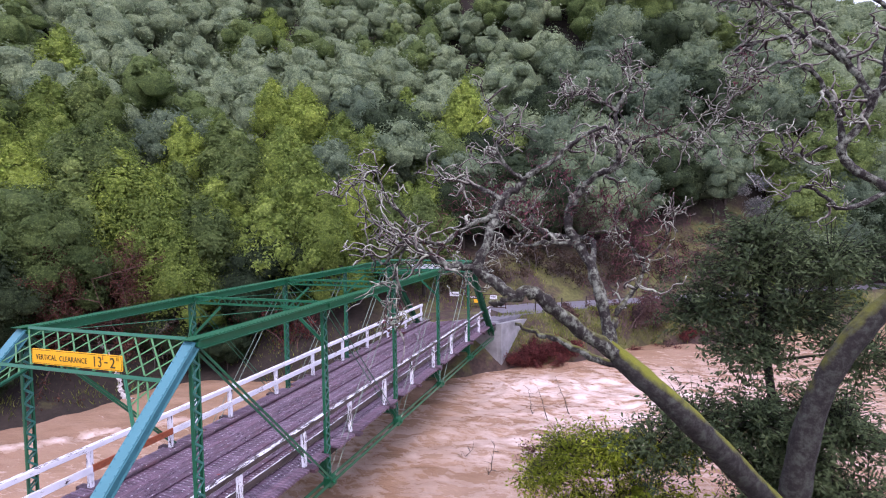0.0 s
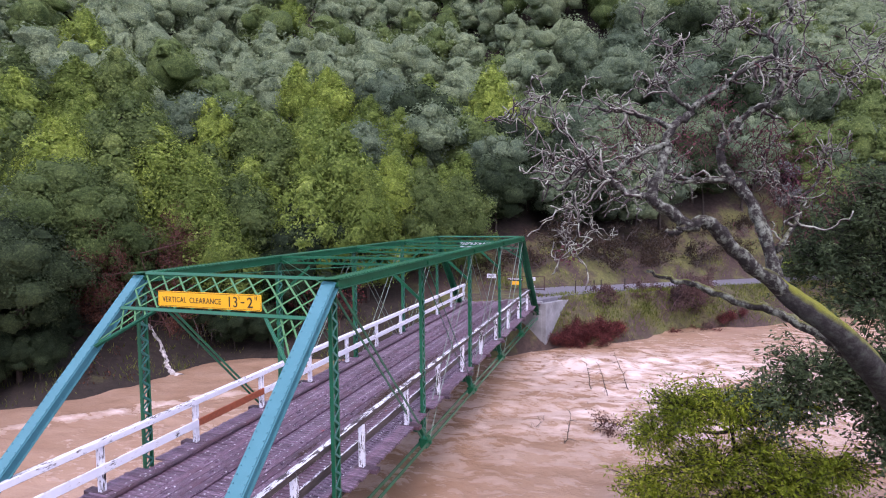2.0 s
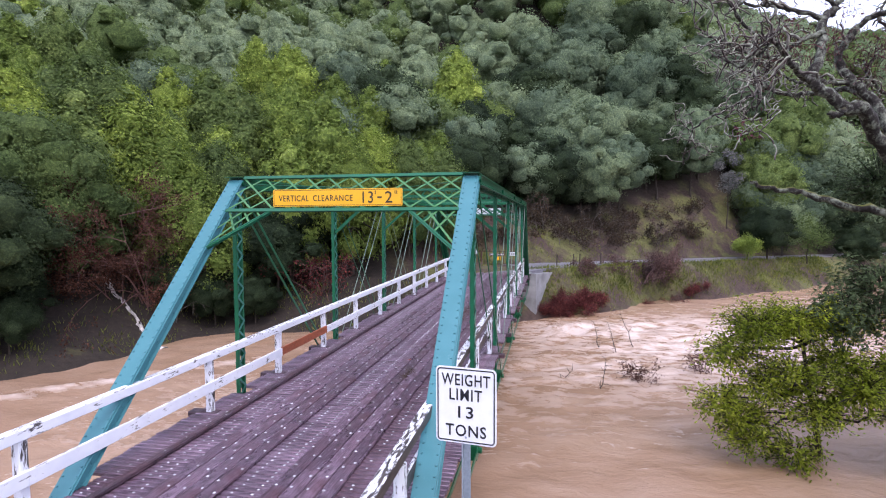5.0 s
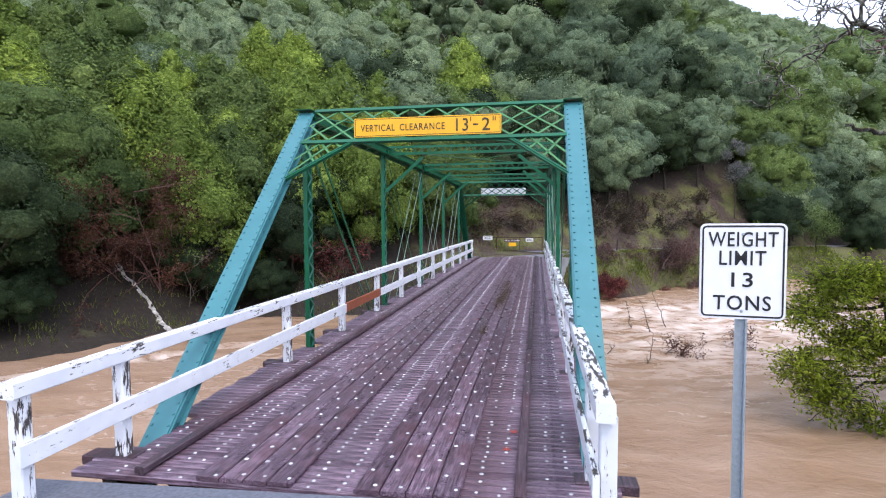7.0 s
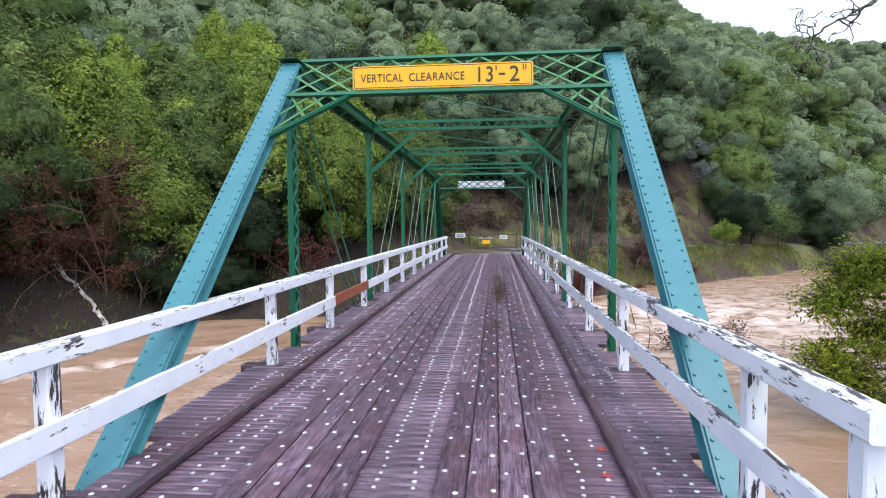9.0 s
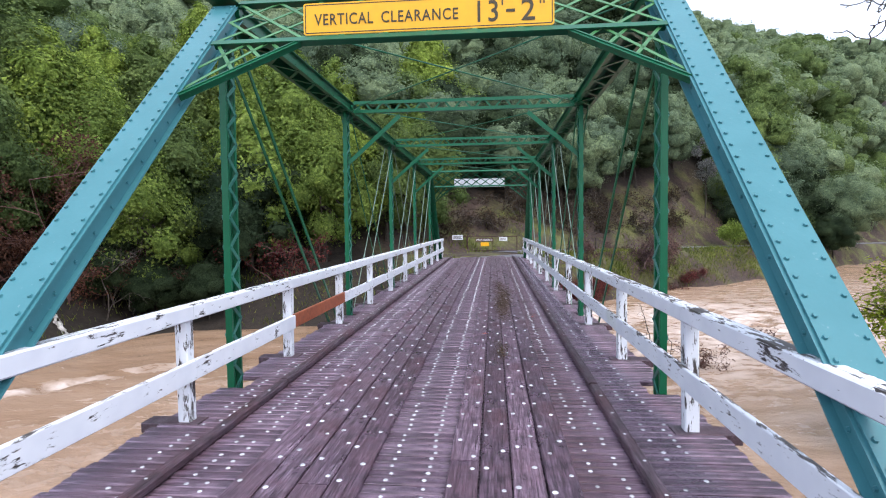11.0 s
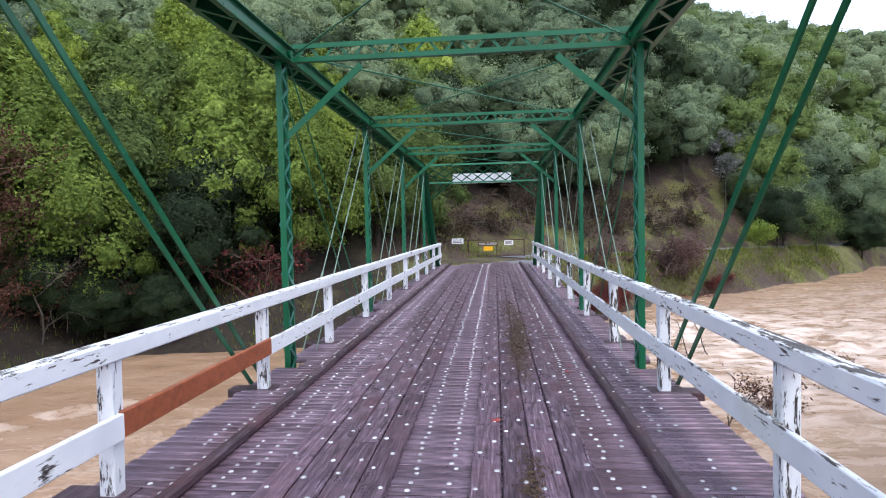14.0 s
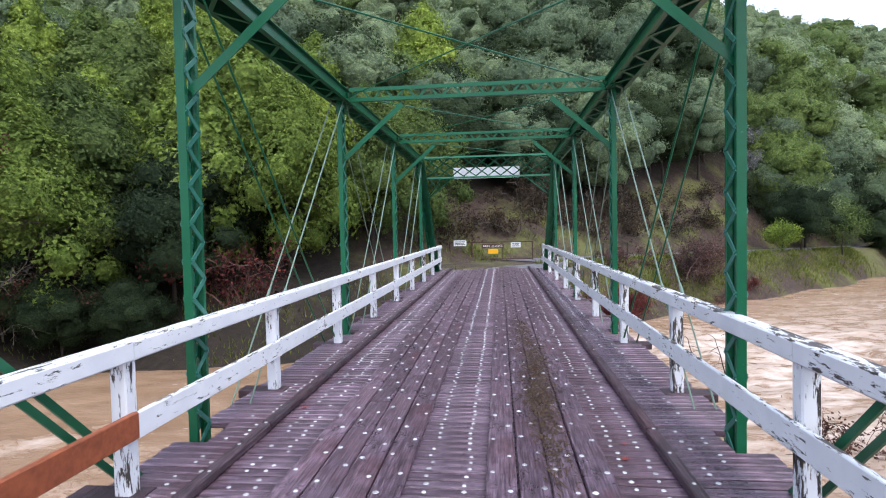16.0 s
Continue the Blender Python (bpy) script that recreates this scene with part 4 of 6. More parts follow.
def crown_lobes(kind, height, spread_, seed, share=1):
    """Rounded boughs of a crown: centre, radius, flattening, fine lump seed."""
    q = random.Random(seed * 7 + 1)
    z0 = {"oak": 0.22, "bay": 0.14, "tall": 0.36}[kind]
    n = {"oak": 25, "bay": 26, "tall": 27}[kind] // share
    out = []
    for i in range(n):
        t = min(0.97, max(0.05, (i + 0.5) / n + q.uniform(-0.05, 0.05)))
        th = i * 2.4 + q.uniform(-0.5, 0.5)
        w = profile(kind, t)
        rad = spread_ * share ** 0.4 * (q.uniform(0.22, 0.42) if kind != "bay" else q.uniform(0.17, 0.36)) * (0.6 + 0.4 * w)
        rr = max(0.0, w * spread_ * q.uniform(0.80, 1.14) - rad * 0.8)
        zz = height * (z0 + (1 - z0) * t) - (rad * 0.55 if t > 0.6 else 0)
        out.append((Vector((rr * math.cos(th), rr * math.sin(th), zz)), rad, 0.78 if kind != "bay" else 1.12))
    out.append((Vector((0, 0, height * (z0 + (1 - z0) * 0.42))), spread_ * 0.68, 0.85))
    out.append((Vector((0, 0, height * (z0 + (1 - z0) * 0.68))), spread_ * 0.5, 0.9))
    return out


def lobe_point(lobe, d, f):
    c, rad, flat = lobe
    p = c + d * rad
    k = 1 + 0.42 * noise.noise(p * (1.7 / rad ** 0.5)) + 0.3 * noise.noise(p * 2.1)
    return c + Vector((d.x, d.y, d.z * flat)) * rad * k * f


def foliage_shell(r, s, kind, height, spread_, seed, count, size, rings=(7, 4), low=-0.75, core=0.72, share=1):
    """Rounded boughs, leaves lying over each of them, and loose sprays that break the outline."""
    lobes = crown_lobes(kind, height, spread_, seed, share)
    heart = Vector((0, 0, height * 0.42))
    nt, nz = rings

    def shade(p, d):
        return (d * 0.62 + (p - heart).normalized() * 0.5 + Vector((0, 0, 0.08))).normalized()

    for lobe in lobes:
        v, vn = [], []
        ds = [Vector((math.sin(math.pi * j / nz) * math.cos(2 * math.pi * (i + 0.5 * (j % 2)) / nt), math.sin(math.pi * j / nz) * math.sin(2 * math.pi * (i + 0.5 * (j % 2)) / nt), math.cos(math.pi * j / nz))) for j in range(1, nz) for i in range(nt)]
        for d in ds + [Vector((0, 0, 1)), Vector((0, 0, -1))]:
            q = lobe_point(lobe, d, core * r.uniform(0.84, 1.12))
            v.append(tuple(q))
            vn.append(tuple(shade(q, d)))
        f = [(j * nt + i, (j + 1) * nt + i, (j + 1) * nt + (i + 1) % nt, j * nt + (i + 1) % nt) for j in range(nz - 2) for i in range(nt)]
        m = (nz - 1) * nt
        f += [(m, i, (i + 1) % nt) for i in range(nt)] + [(m + 1, m - nt + (i + 1) % nt, m - nt + i) for i in range(nt)]
        s.grow(v, f, vn)

    def leaf(p, d, w, loose):
        sn = (shade(p, d) + Vector((r.gauss(0, 1), r.gauss(0, 1), r.gauss(0, 1))) * 0.09).normalized()
        nrm = (sn + Vector((r.uniform(-1, 1), r.uniform(-1, 1), r.uniform(-0.6, 0.9))) * loose).normalized()
        a = nrm.orthogonal().normalized()
        k = r.uniform(0, 6.28)
        a = a * math.cos(k) + nrm.cross(a) * math.sin(k)
        b = nrm.cross(a)
        s.grow([tuple(p - a * w * 0.5), tuple(p + a * w * 0.5), tuple(p + b * w * 0.95)], [(0, 1, 2)], [tuple(sn)] * 3)

    total = sum(rad * rad for _, rad, _ in lobes)
    for lobe in lobes:
        c, rad, flat = lobe
        near = [o for o in lobes if o is not lobe and (o[0] - c).length < o[1] + rad]
        axis = Vector((c.x, c.y, 0)) / spread_
        for _ in range(int(count * rad * rad / total)):
            d = (Vector((r.gauss(0, 1), r.gauss(0, 1), r.gauss(0, 1) + 0.35)) + axis * 0.7).normalized()
            if d.z < low:
                continue
            p = lobe_point(lobe, d, r.uniform(0.82, 1.07))
            if any(((p - o[0]).x ** 2 + (p - o[0]).y ** 2 + ((p - o[0]).z / o[2]) ** 2) < (o[1] * 0.8) ** 2 for o in near):
                continue
            if r.random() < 0.10:
                for _ in range(5):
                    leaf(p + d * size * r.uniform(0.2, 1.5) + Vector((r.gauss(0, 1), r.gauss(0, 1), r.gauss(0, 1))) * size * 0.9, d, size * r.uniform(0.45, 0.9), 0.9)
            leaf(p, d, size * r.uniform(0.6, 1.3), 0.55)


def leafy(r, s, centre, radius, count, size):
    """Single leaves over a small clump, facing outward with scatter."""
    c = Vector(centre)
    for _ in range(count):
        d = Vector((r.gauss(0, 1), r.gauss(0, 1), r.gauss(0, 1) + 0.3)).normalized()
        p = c + d * radius * (0.5 + 0.7 * r.random())
        nrm = (d + Vector((r.uniform(-1, 1), r.uniform(-1, 1), r.uniform(-0.5, 1))) * 0.5).normalized()
        a = nrm.orthogonal().normalized()
        t = r.uniform(0, 6.28)
        a = a * math.cos(t) + nrm.cross(a) * math.sin(t)
        w = size * r.uniform(0.6, 1.3)
        s.add([tuple(p - a * w * 0.5), tuple(p + a * w * 0.5), tuple(p + nrm.cross(a) * w * 0.9)], [(0, 1, 2)])


def tree_parts(seed, height, spread_, leaf, size, leaves, kind, core):
    """Trunk and crown meshes of one woodland tree, base at the origin."""
    r = random.Random(seed)
    wood, crown = Shape(), Crown()
    lean = Vector((r.uniform(-0.06, 0.06), r.uniform(-0.06, 0.06), 1))
    h0 = height * 0.3
    tr = [Vector((0, 0, -1.2)), Vector((0, 0, h0 * 0.5)), Vector((lean.x * h0, lean.y * h0, h0)), Vector((lean.x * height * 0.7, lean.y * height * 0.7, height * 0.72))]
    rad = height * 0.020
    wood.tube(curve_through(tr, 3), [rad * (1 - 0.085 * i) for i in range(10)], 7)
    for i in range(9):
        e = crown_lobes(kind, height, spread_, seed)[i][0]
        wood.tube(crooked(r, tr[2].lerp(tr[3], r.uniform(0.0, 0.7)), e, 4, 0.25), [rad * 0.45, rad * 0.36, rad * 0.28, rad * 0.2, rad * 0.1], 5)
    foliage_shell(r, crown, kind, height, spread_, seed, leaves, size, core=core)
    return wood, crown


def tree_kind(name, seed, height, spread_, leaf, size, leaves, kind, label, core=0.8):
    wood, crown = tree_parts(seed, height, spread_, leaf, size, leaves, kind, core)
    return (name, wood.mesh("trunk", BARK, True), crown.mesh("crown", leaf, True), label)


def plant(kind_, x, y, z, scale, turn, group="hillside trees", stretch=1.0):
    name, wood, crown, label = kind_
    t = thing(name, label, "tree", (x, y, z), group)
    t.rotation_euler = (0, 0, turn)
    t.scale = (scale, scale, scale * stretch)
    part("trunk", wood, None, t)
    part("crown", crown, None, t)
    return t


OAKS = [tree_kind("oak_tree", 11 + i, 8.5, 4.6, m, 0.27, 4300, "oak", lab) for i, (m, lab) in enumerate((
    (OAK_LEAF, "grey-green live oak on the wooded hillside"), (OAK_LEAF, "grey-green live oak on the wooded hillside"),
    (DARK_LEAF, "dark evergreen oak on the wooded hillside"), (MID_LEAF, "mid-green oak on the wooded hillside"), (OAK_LEAF, "broad grey-green live oak on the hillside")))]
BAYS = [tree_kind("bay_tree", 31 + i, 10.5, 3.6, m, 0.26, 4200, "bay", lab) for i, (m, lab) in enumerate((
    (BAY_LEAF, "tall yellow-green bay tree on the hillside"), (MID_LEAF, "mid-green bay tree on the hillside"), (BAY_LEAF, "feathery yellow-green tree on the hillside")))]
BIG_BAY = [tree_kind("bay_tree", 51 + i, 12.0, 4.6, m, 0.205, 12000, "bay", lab, 0.62) for i, (m, lab) in enumerate((
    (BAY_LEAF, "yellow-green bay tree leaning over the far bank"), (MID_LEAF, "leafy green tree on the far river bank")))]
BIG_OAK = [tree_kind("oak_tree", 61 + i, 9.5, 5.2, m, 0.19, 11500, "oak", lab, 0.74) for i, (m, lab) in enumerate((
    (OAK_LEAF, "grey-green live oak on the far river bank"), (DARK_LEAF, "dark evergreen oak on the far river bank")))]

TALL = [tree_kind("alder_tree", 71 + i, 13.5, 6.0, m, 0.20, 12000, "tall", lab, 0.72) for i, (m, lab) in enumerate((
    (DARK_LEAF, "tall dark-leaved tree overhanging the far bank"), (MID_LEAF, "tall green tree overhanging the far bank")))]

EDGE = [tree_kind("oak_tree", 81 + i, 10.0, 4.4, m, 0.2, 4600, "tall", lab) for i, (m, lab) in enumerate((
    (OAK_LEAF, "grey-green oak with a clear trunk at the edge of the woods"), (DARK_LEAF, "dark oak with a clear trunk at the edge of the woods")))]

# trees that stand out along the far bank: kind, along the river, past the shore line, scale
r = random.Random(3)
# the small dark BIG_OAK[1] plants low on the bank stand in for canopy shade
for k, s_, d_, sc in ((BIG_BAY[0], -24, 13.0, 1.0), (BIG_BAY[1], -27.5, 9.0, 0.85), (BIG_OAK[0], -33, 9.0, 0.9), (BIG_BAY[1], -18.5, 12.5, 0.95),
                      (BIG_OAK[1], -13, 12.0, 0.85), (BIG_BAY[0], -10.5, 13.5, 0.9), (BIG_BAY[0], -7, 11.5, 0.85), (BIG_BAY[1], -4.4, 10.2, 0.8), (BIG_OAK[0], -38, 10, 1.0),
                      (BIG_BAY[1], -42, 12, 0.95), (BIG_OAK[1], -36, 5.5, 0.7), (BIG_OAK[0], 24, 16.5, 0.8), (BIG_OAK[1], 31, 17, 0.9), (BIG_OAK[0], 44, 7.8, 0.72), (BIG_BAY[1], -26.0, 15.5, 1.05), (BIG_BAY[0], -30.5, 13.5, 0.9),
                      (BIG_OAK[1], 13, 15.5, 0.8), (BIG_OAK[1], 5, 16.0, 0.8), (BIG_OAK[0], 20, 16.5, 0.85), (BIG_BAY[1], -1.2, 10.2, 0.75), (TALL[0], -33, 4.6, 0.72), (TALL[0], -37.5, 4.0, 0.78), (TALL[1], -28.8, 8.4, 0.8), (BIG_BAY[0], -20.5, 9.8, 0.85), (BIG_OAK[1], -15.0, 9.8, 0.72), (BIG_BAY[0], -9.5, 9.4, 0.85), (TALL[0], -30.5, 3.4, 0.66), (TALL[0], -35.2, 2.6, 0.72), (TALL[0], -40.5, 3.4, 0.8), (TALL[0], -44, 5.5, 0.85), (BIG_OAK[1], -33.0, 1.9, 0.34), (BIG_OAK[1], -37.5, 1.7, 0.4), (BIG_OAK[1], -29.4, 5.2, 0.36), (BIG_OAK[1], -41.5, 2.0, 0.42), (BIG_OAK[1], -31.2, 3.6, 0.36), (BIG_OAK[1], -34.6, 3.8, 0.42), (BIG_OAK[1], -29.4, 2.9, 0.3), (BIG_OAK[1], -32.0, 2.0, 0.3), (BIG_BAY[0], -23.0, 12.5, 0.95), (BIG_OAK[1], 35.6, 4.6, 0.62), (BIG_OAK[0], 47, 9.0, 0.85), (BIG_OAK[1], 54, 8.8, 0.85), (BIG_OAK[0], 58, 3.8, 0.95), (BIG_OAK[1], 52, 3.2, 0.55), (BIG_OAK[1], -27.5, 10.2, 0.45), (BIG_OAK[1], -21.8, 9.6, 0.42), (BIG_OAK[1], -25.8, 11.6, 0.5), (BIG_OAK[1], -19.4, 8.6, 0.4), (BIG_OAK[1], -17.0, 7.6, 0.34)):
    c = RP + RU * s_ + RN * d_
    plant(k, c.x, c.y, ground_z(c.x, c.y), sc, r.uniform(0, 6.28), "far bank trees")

spots = []
for row in range(0, 20):
    d_ = 11.5 + row * 4.2 + max(0, row - 9) * 0.5
    step = 4.8 + row * 0.14
    s_ = -86 + (row % 2) * step / 2
    while s_ < 178:
        open_slope = -5 < s_ < 43 and d_ < 15.0
        far_ = math.hypot(*(RP + RU * s_ + RN * d_))
        if not open_slope and far_ < 215 and not (s_ < -50 and row < 2) and not (s_ > 60 and 130 < far_ < 190 and r.random() < 0.6):
            spots.append((s_ + r.uniform(-1.6, 1.6), d_ + r.uniform(-1.5, 1.5)))
        s_ += step
for i, (s_, d_, sc) in enumerate(((44, 11.0, 0.8), (47.5, 13.0, 0.9), (51, 11.2, 0.85), (55, 12.6, 0.95), (59, 11.0, 0.9), (63, 12.6, 1.0), (49.5, 16.0, 0.9), (56.5, 16.5, 0.9), (62, 17, 0.9), (57, 9.6, 0.6), (61, 9.9, 0.7), (65, 9.8, 0.65), (69, 10.0, 0.75), (74, 9.9, 0.7), (79, 10.2, 0.8), (85, 10.0, 0.8))):
    c = RP + RU * s_ + RN * d_
    plant(OAKS[(i * 3) % 5], c.x, c.y, ground_z(c.x, c.y) - 0.4, sc, i * 1.3, "far bank trees")
# bright trees that stand out of the oak woods: along the river, past the shore line, scale
BRIGHT = ((-34.7, 43.5, 1.25), (-22.0, 16.0, 1.1), (-17.5, 18.0, 1.0), (-20.0, 12.5, 0.9), (-11.1, 30.0, 0.85), (-4.5, 28.5, 0.95), (-2.6, 23.0, 0.9), (-5.0, 16.5, 0.8), (-1.0, 15.0, 0.75), (1.9, 16.5, 0.8), (14.4, 37.0, 0.9), (-9.3, 61.0, 0.95), (-27.0, 25.0, 0.8), (8.5, 45.0, 0.8))
for s_, d_, sc in BRIGHT:
    c = RP + RU * s_ + RN * d_
    plant(BAYS[0] if s_ > -12 else BAYS[2], c.x, c.y, ground_z(c.x, c.y) - 0.3, sc, r.uniform(0, 6.28), stretch=0.95)
spots = [p for p in spots if all(math.hypot(p[0] - b[0], p[1] - b[1]) > 3.6 for b in BRIGHT)]
near_woods = [p for p in spots if p[1] < 38 and -42 < p[0] < 62]
near_woods = near_woods[:256]
far_woods = [p for p in spots if p not in near_woods]
for i, (s_, d_) in enumerate(near_woods):
    c = RP + RU * s_ + RN * d_
    z = ground_z(c.x, c.y)
    f = noise.noise((s_ * 0.07, d_ * 0.09, 2.0)) + 0.34 * math.exp(-(((s_ + 20) / 18) ** 2)) * (1 if d_ < 30 else 0.4) - (0.3 if s_ > 14 else 0)
    if d_ < 19.5 and -6 < s_ < 44:
        plant(EDGE[0] if r.random() < 0.7 else EDGE[1], c.x, c.y, z - 0.3, r.uniform(0.8, 1.1), r.uniform(0, 6.28))
        continue
    k = r.choice(BAYS) if f + r.uniform(-0.22, 0.22) > (0.27 if s_ > -5 or d_ > 36 else -0.12) else r.choice(OAKS)
    plant(k, c.x, c.y, z - 0.3, r.uniform(0.78, 1.2), r.uniform(0, 6.28), stretch=r.uniform(0.85, 1.15))


def far_trees(spots_, seed):
    q = random.Random(seed)
    s = Crown()
    for s_, d_ in spots_:
        c = RP + RU * s_ + RN * d_
        one = Crown()
        foliage_shell(q, one, "oak" if q.random() < 0.75 else "bay", q.uniform(8, 11), q.uniform(4.2, 5.6), q.randrange(900), 640, 0.44, (6, 4), -0.3, 0.82, 2)
        z = ground_z(c.x, c.y) - 0.5
        s.grow([(v[0] + c.x, v[1] + c.y, v[2] + z) for v in one.v], one.f, one.n)
    return s


q2 = random.Random(8)
groups = [[], []]
for p in far_woods:
    groups[1 if q2.random() < 0.3 else 0].append(p)
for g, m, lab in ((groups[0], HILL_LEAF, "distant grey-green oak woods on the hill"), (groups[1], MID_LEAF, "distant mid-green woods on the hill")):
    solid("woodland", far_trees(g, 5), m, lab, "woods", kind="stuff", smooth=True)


# ---- bare lichen-covered oak ----
def bare_oak(label, trunk, r0_, r1_, limbs, seed, dead_at, bark, haze=()):
    r = random.Random(seed)
    t = thing("bare_oak", label, "tree", group="bare oaks")
    tp = curve_through(trunk, 5)
    part("trunk", Shape().tube(tp, [(r0_ + (r1_ - r0_) * i / len(tp)) * r.uniform(0.93, 1.08) for i in range(len(tp))], 10), bark, t, "mossy leaning trunk", True)
    lines = []
    for pts, r0, r1 in limbs:
        line = curve_through(pts, 6)
        line = [p + Vector((r.uniform(-1, 1), r.uniform(-1, 1), r.uniform(-1, 1))) * 0.035 if 0 < i < len(line) - 1 else p for i, p in enumerate(line)]
        n = len(line) - 1
        part("limb", Shape().tube(line, [(r0 + (r1 - r0) * i / n) * r.uniform(0.88, 1.15) for i in range(n + 1)], 7), LICHEN_BARK, t, "", True)
        lines.append((line, r0, r1))
    tw = Shape()

    def twig(p, d, length, rad, level):
        n = max(4, int(length / 0.11))
        pts, q = [p], Vector(p)
        d = d.normalized()
        for i in range(n):
            d = (d + Vector((r.gauss(0, 1), r.gauss(0, 1), r.gauss(0, 1) + 0.05)) * 0.55).normalized()
            q = q + d * (length / n)
            pts.append(q)
            if level < 3 and r.random() < (0.33 if level == 1 else 0.2):
                side = Vector((r.gauss(0, 1), r.gauss(0, 1), r.gauss(0, 1))).normalized()
                twig(q, d * 0.5 + side, length * r.uniform(0.35, 0.7), rad * 0.62 * (1 - i / n * 0.4), level + 1)
        tw.tube(pts, [max(0.013, rad * (1 - 0.7 * i / n)) for i in range(n + 1)], 4)

    for line, r0, r1 in lines:
        n = len(line)
        for i in range(n // 4, n):
            rr = r0 + (r1 - r0) * i / n
            if rr < 0.085 and r1 < 0.05 and r.random() < 0.47:
                for _ in range(1 if rr > 0.04 else 2):
                    side = Vector((r.gauss(0, 1) - 0.35, r.gauss(0, 1), r.gauss(0, 1))).normalized()
                    fwd = (line[min(i + 1, n - 1)] - line[i - 1]).normalized()
                    twig(line[i], fwd * 0.4 + side, r.uniform(0.4, 1.05), min(0.05, rr * 0.85), 1)
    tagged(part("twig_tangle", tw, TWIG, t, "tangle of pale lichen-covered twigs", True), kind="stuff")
    dead = Shape()
    for c in dead_at:
        for _ in range(30):
            p = Vector(c) + Vector((r.gauss(0, 0.16), r.gauss(0, 0.16), r.gauss(0, 0.13)))
            a = Vector((r.gauss(0, 1), r.gauss(0, 1), r.gauss(0, 1))).normalized()
            dead.quad(p, a * 0.05, a.orthogonal().normalized() * 0.035)
    for c, k, n in haze:
        for _ in range(n):
            p = Vector(c) + Vector((r.gauss(0, k), r.gauss(0, k), r.gauss(0, k * 0.7)))
            d = Vector((r.gauss(0, 1), r.gauss(0, 1), r.gauss(0, 1))).normalized() * r.uniform(0.12, 0.3)
            dead.tube([p, p + d * 0.5 + Vector((0, 0, 0.03)), p + d], [0.007, 0.006, 0.004], 3)
            if r.random() < 0.5:
                a = Vector((r.gauss(0, 1), r.gauss(0, 1), r.gauss(0, 1))).normalized()
                dead.quad(p + d, a * 0.024, a.orthogonal().normalized() * 0.017)
    tagged(part("dead_leaf", dead, PURPLE_TWIG, t, "withered red leaves and red twig ends"), kind="stuff")


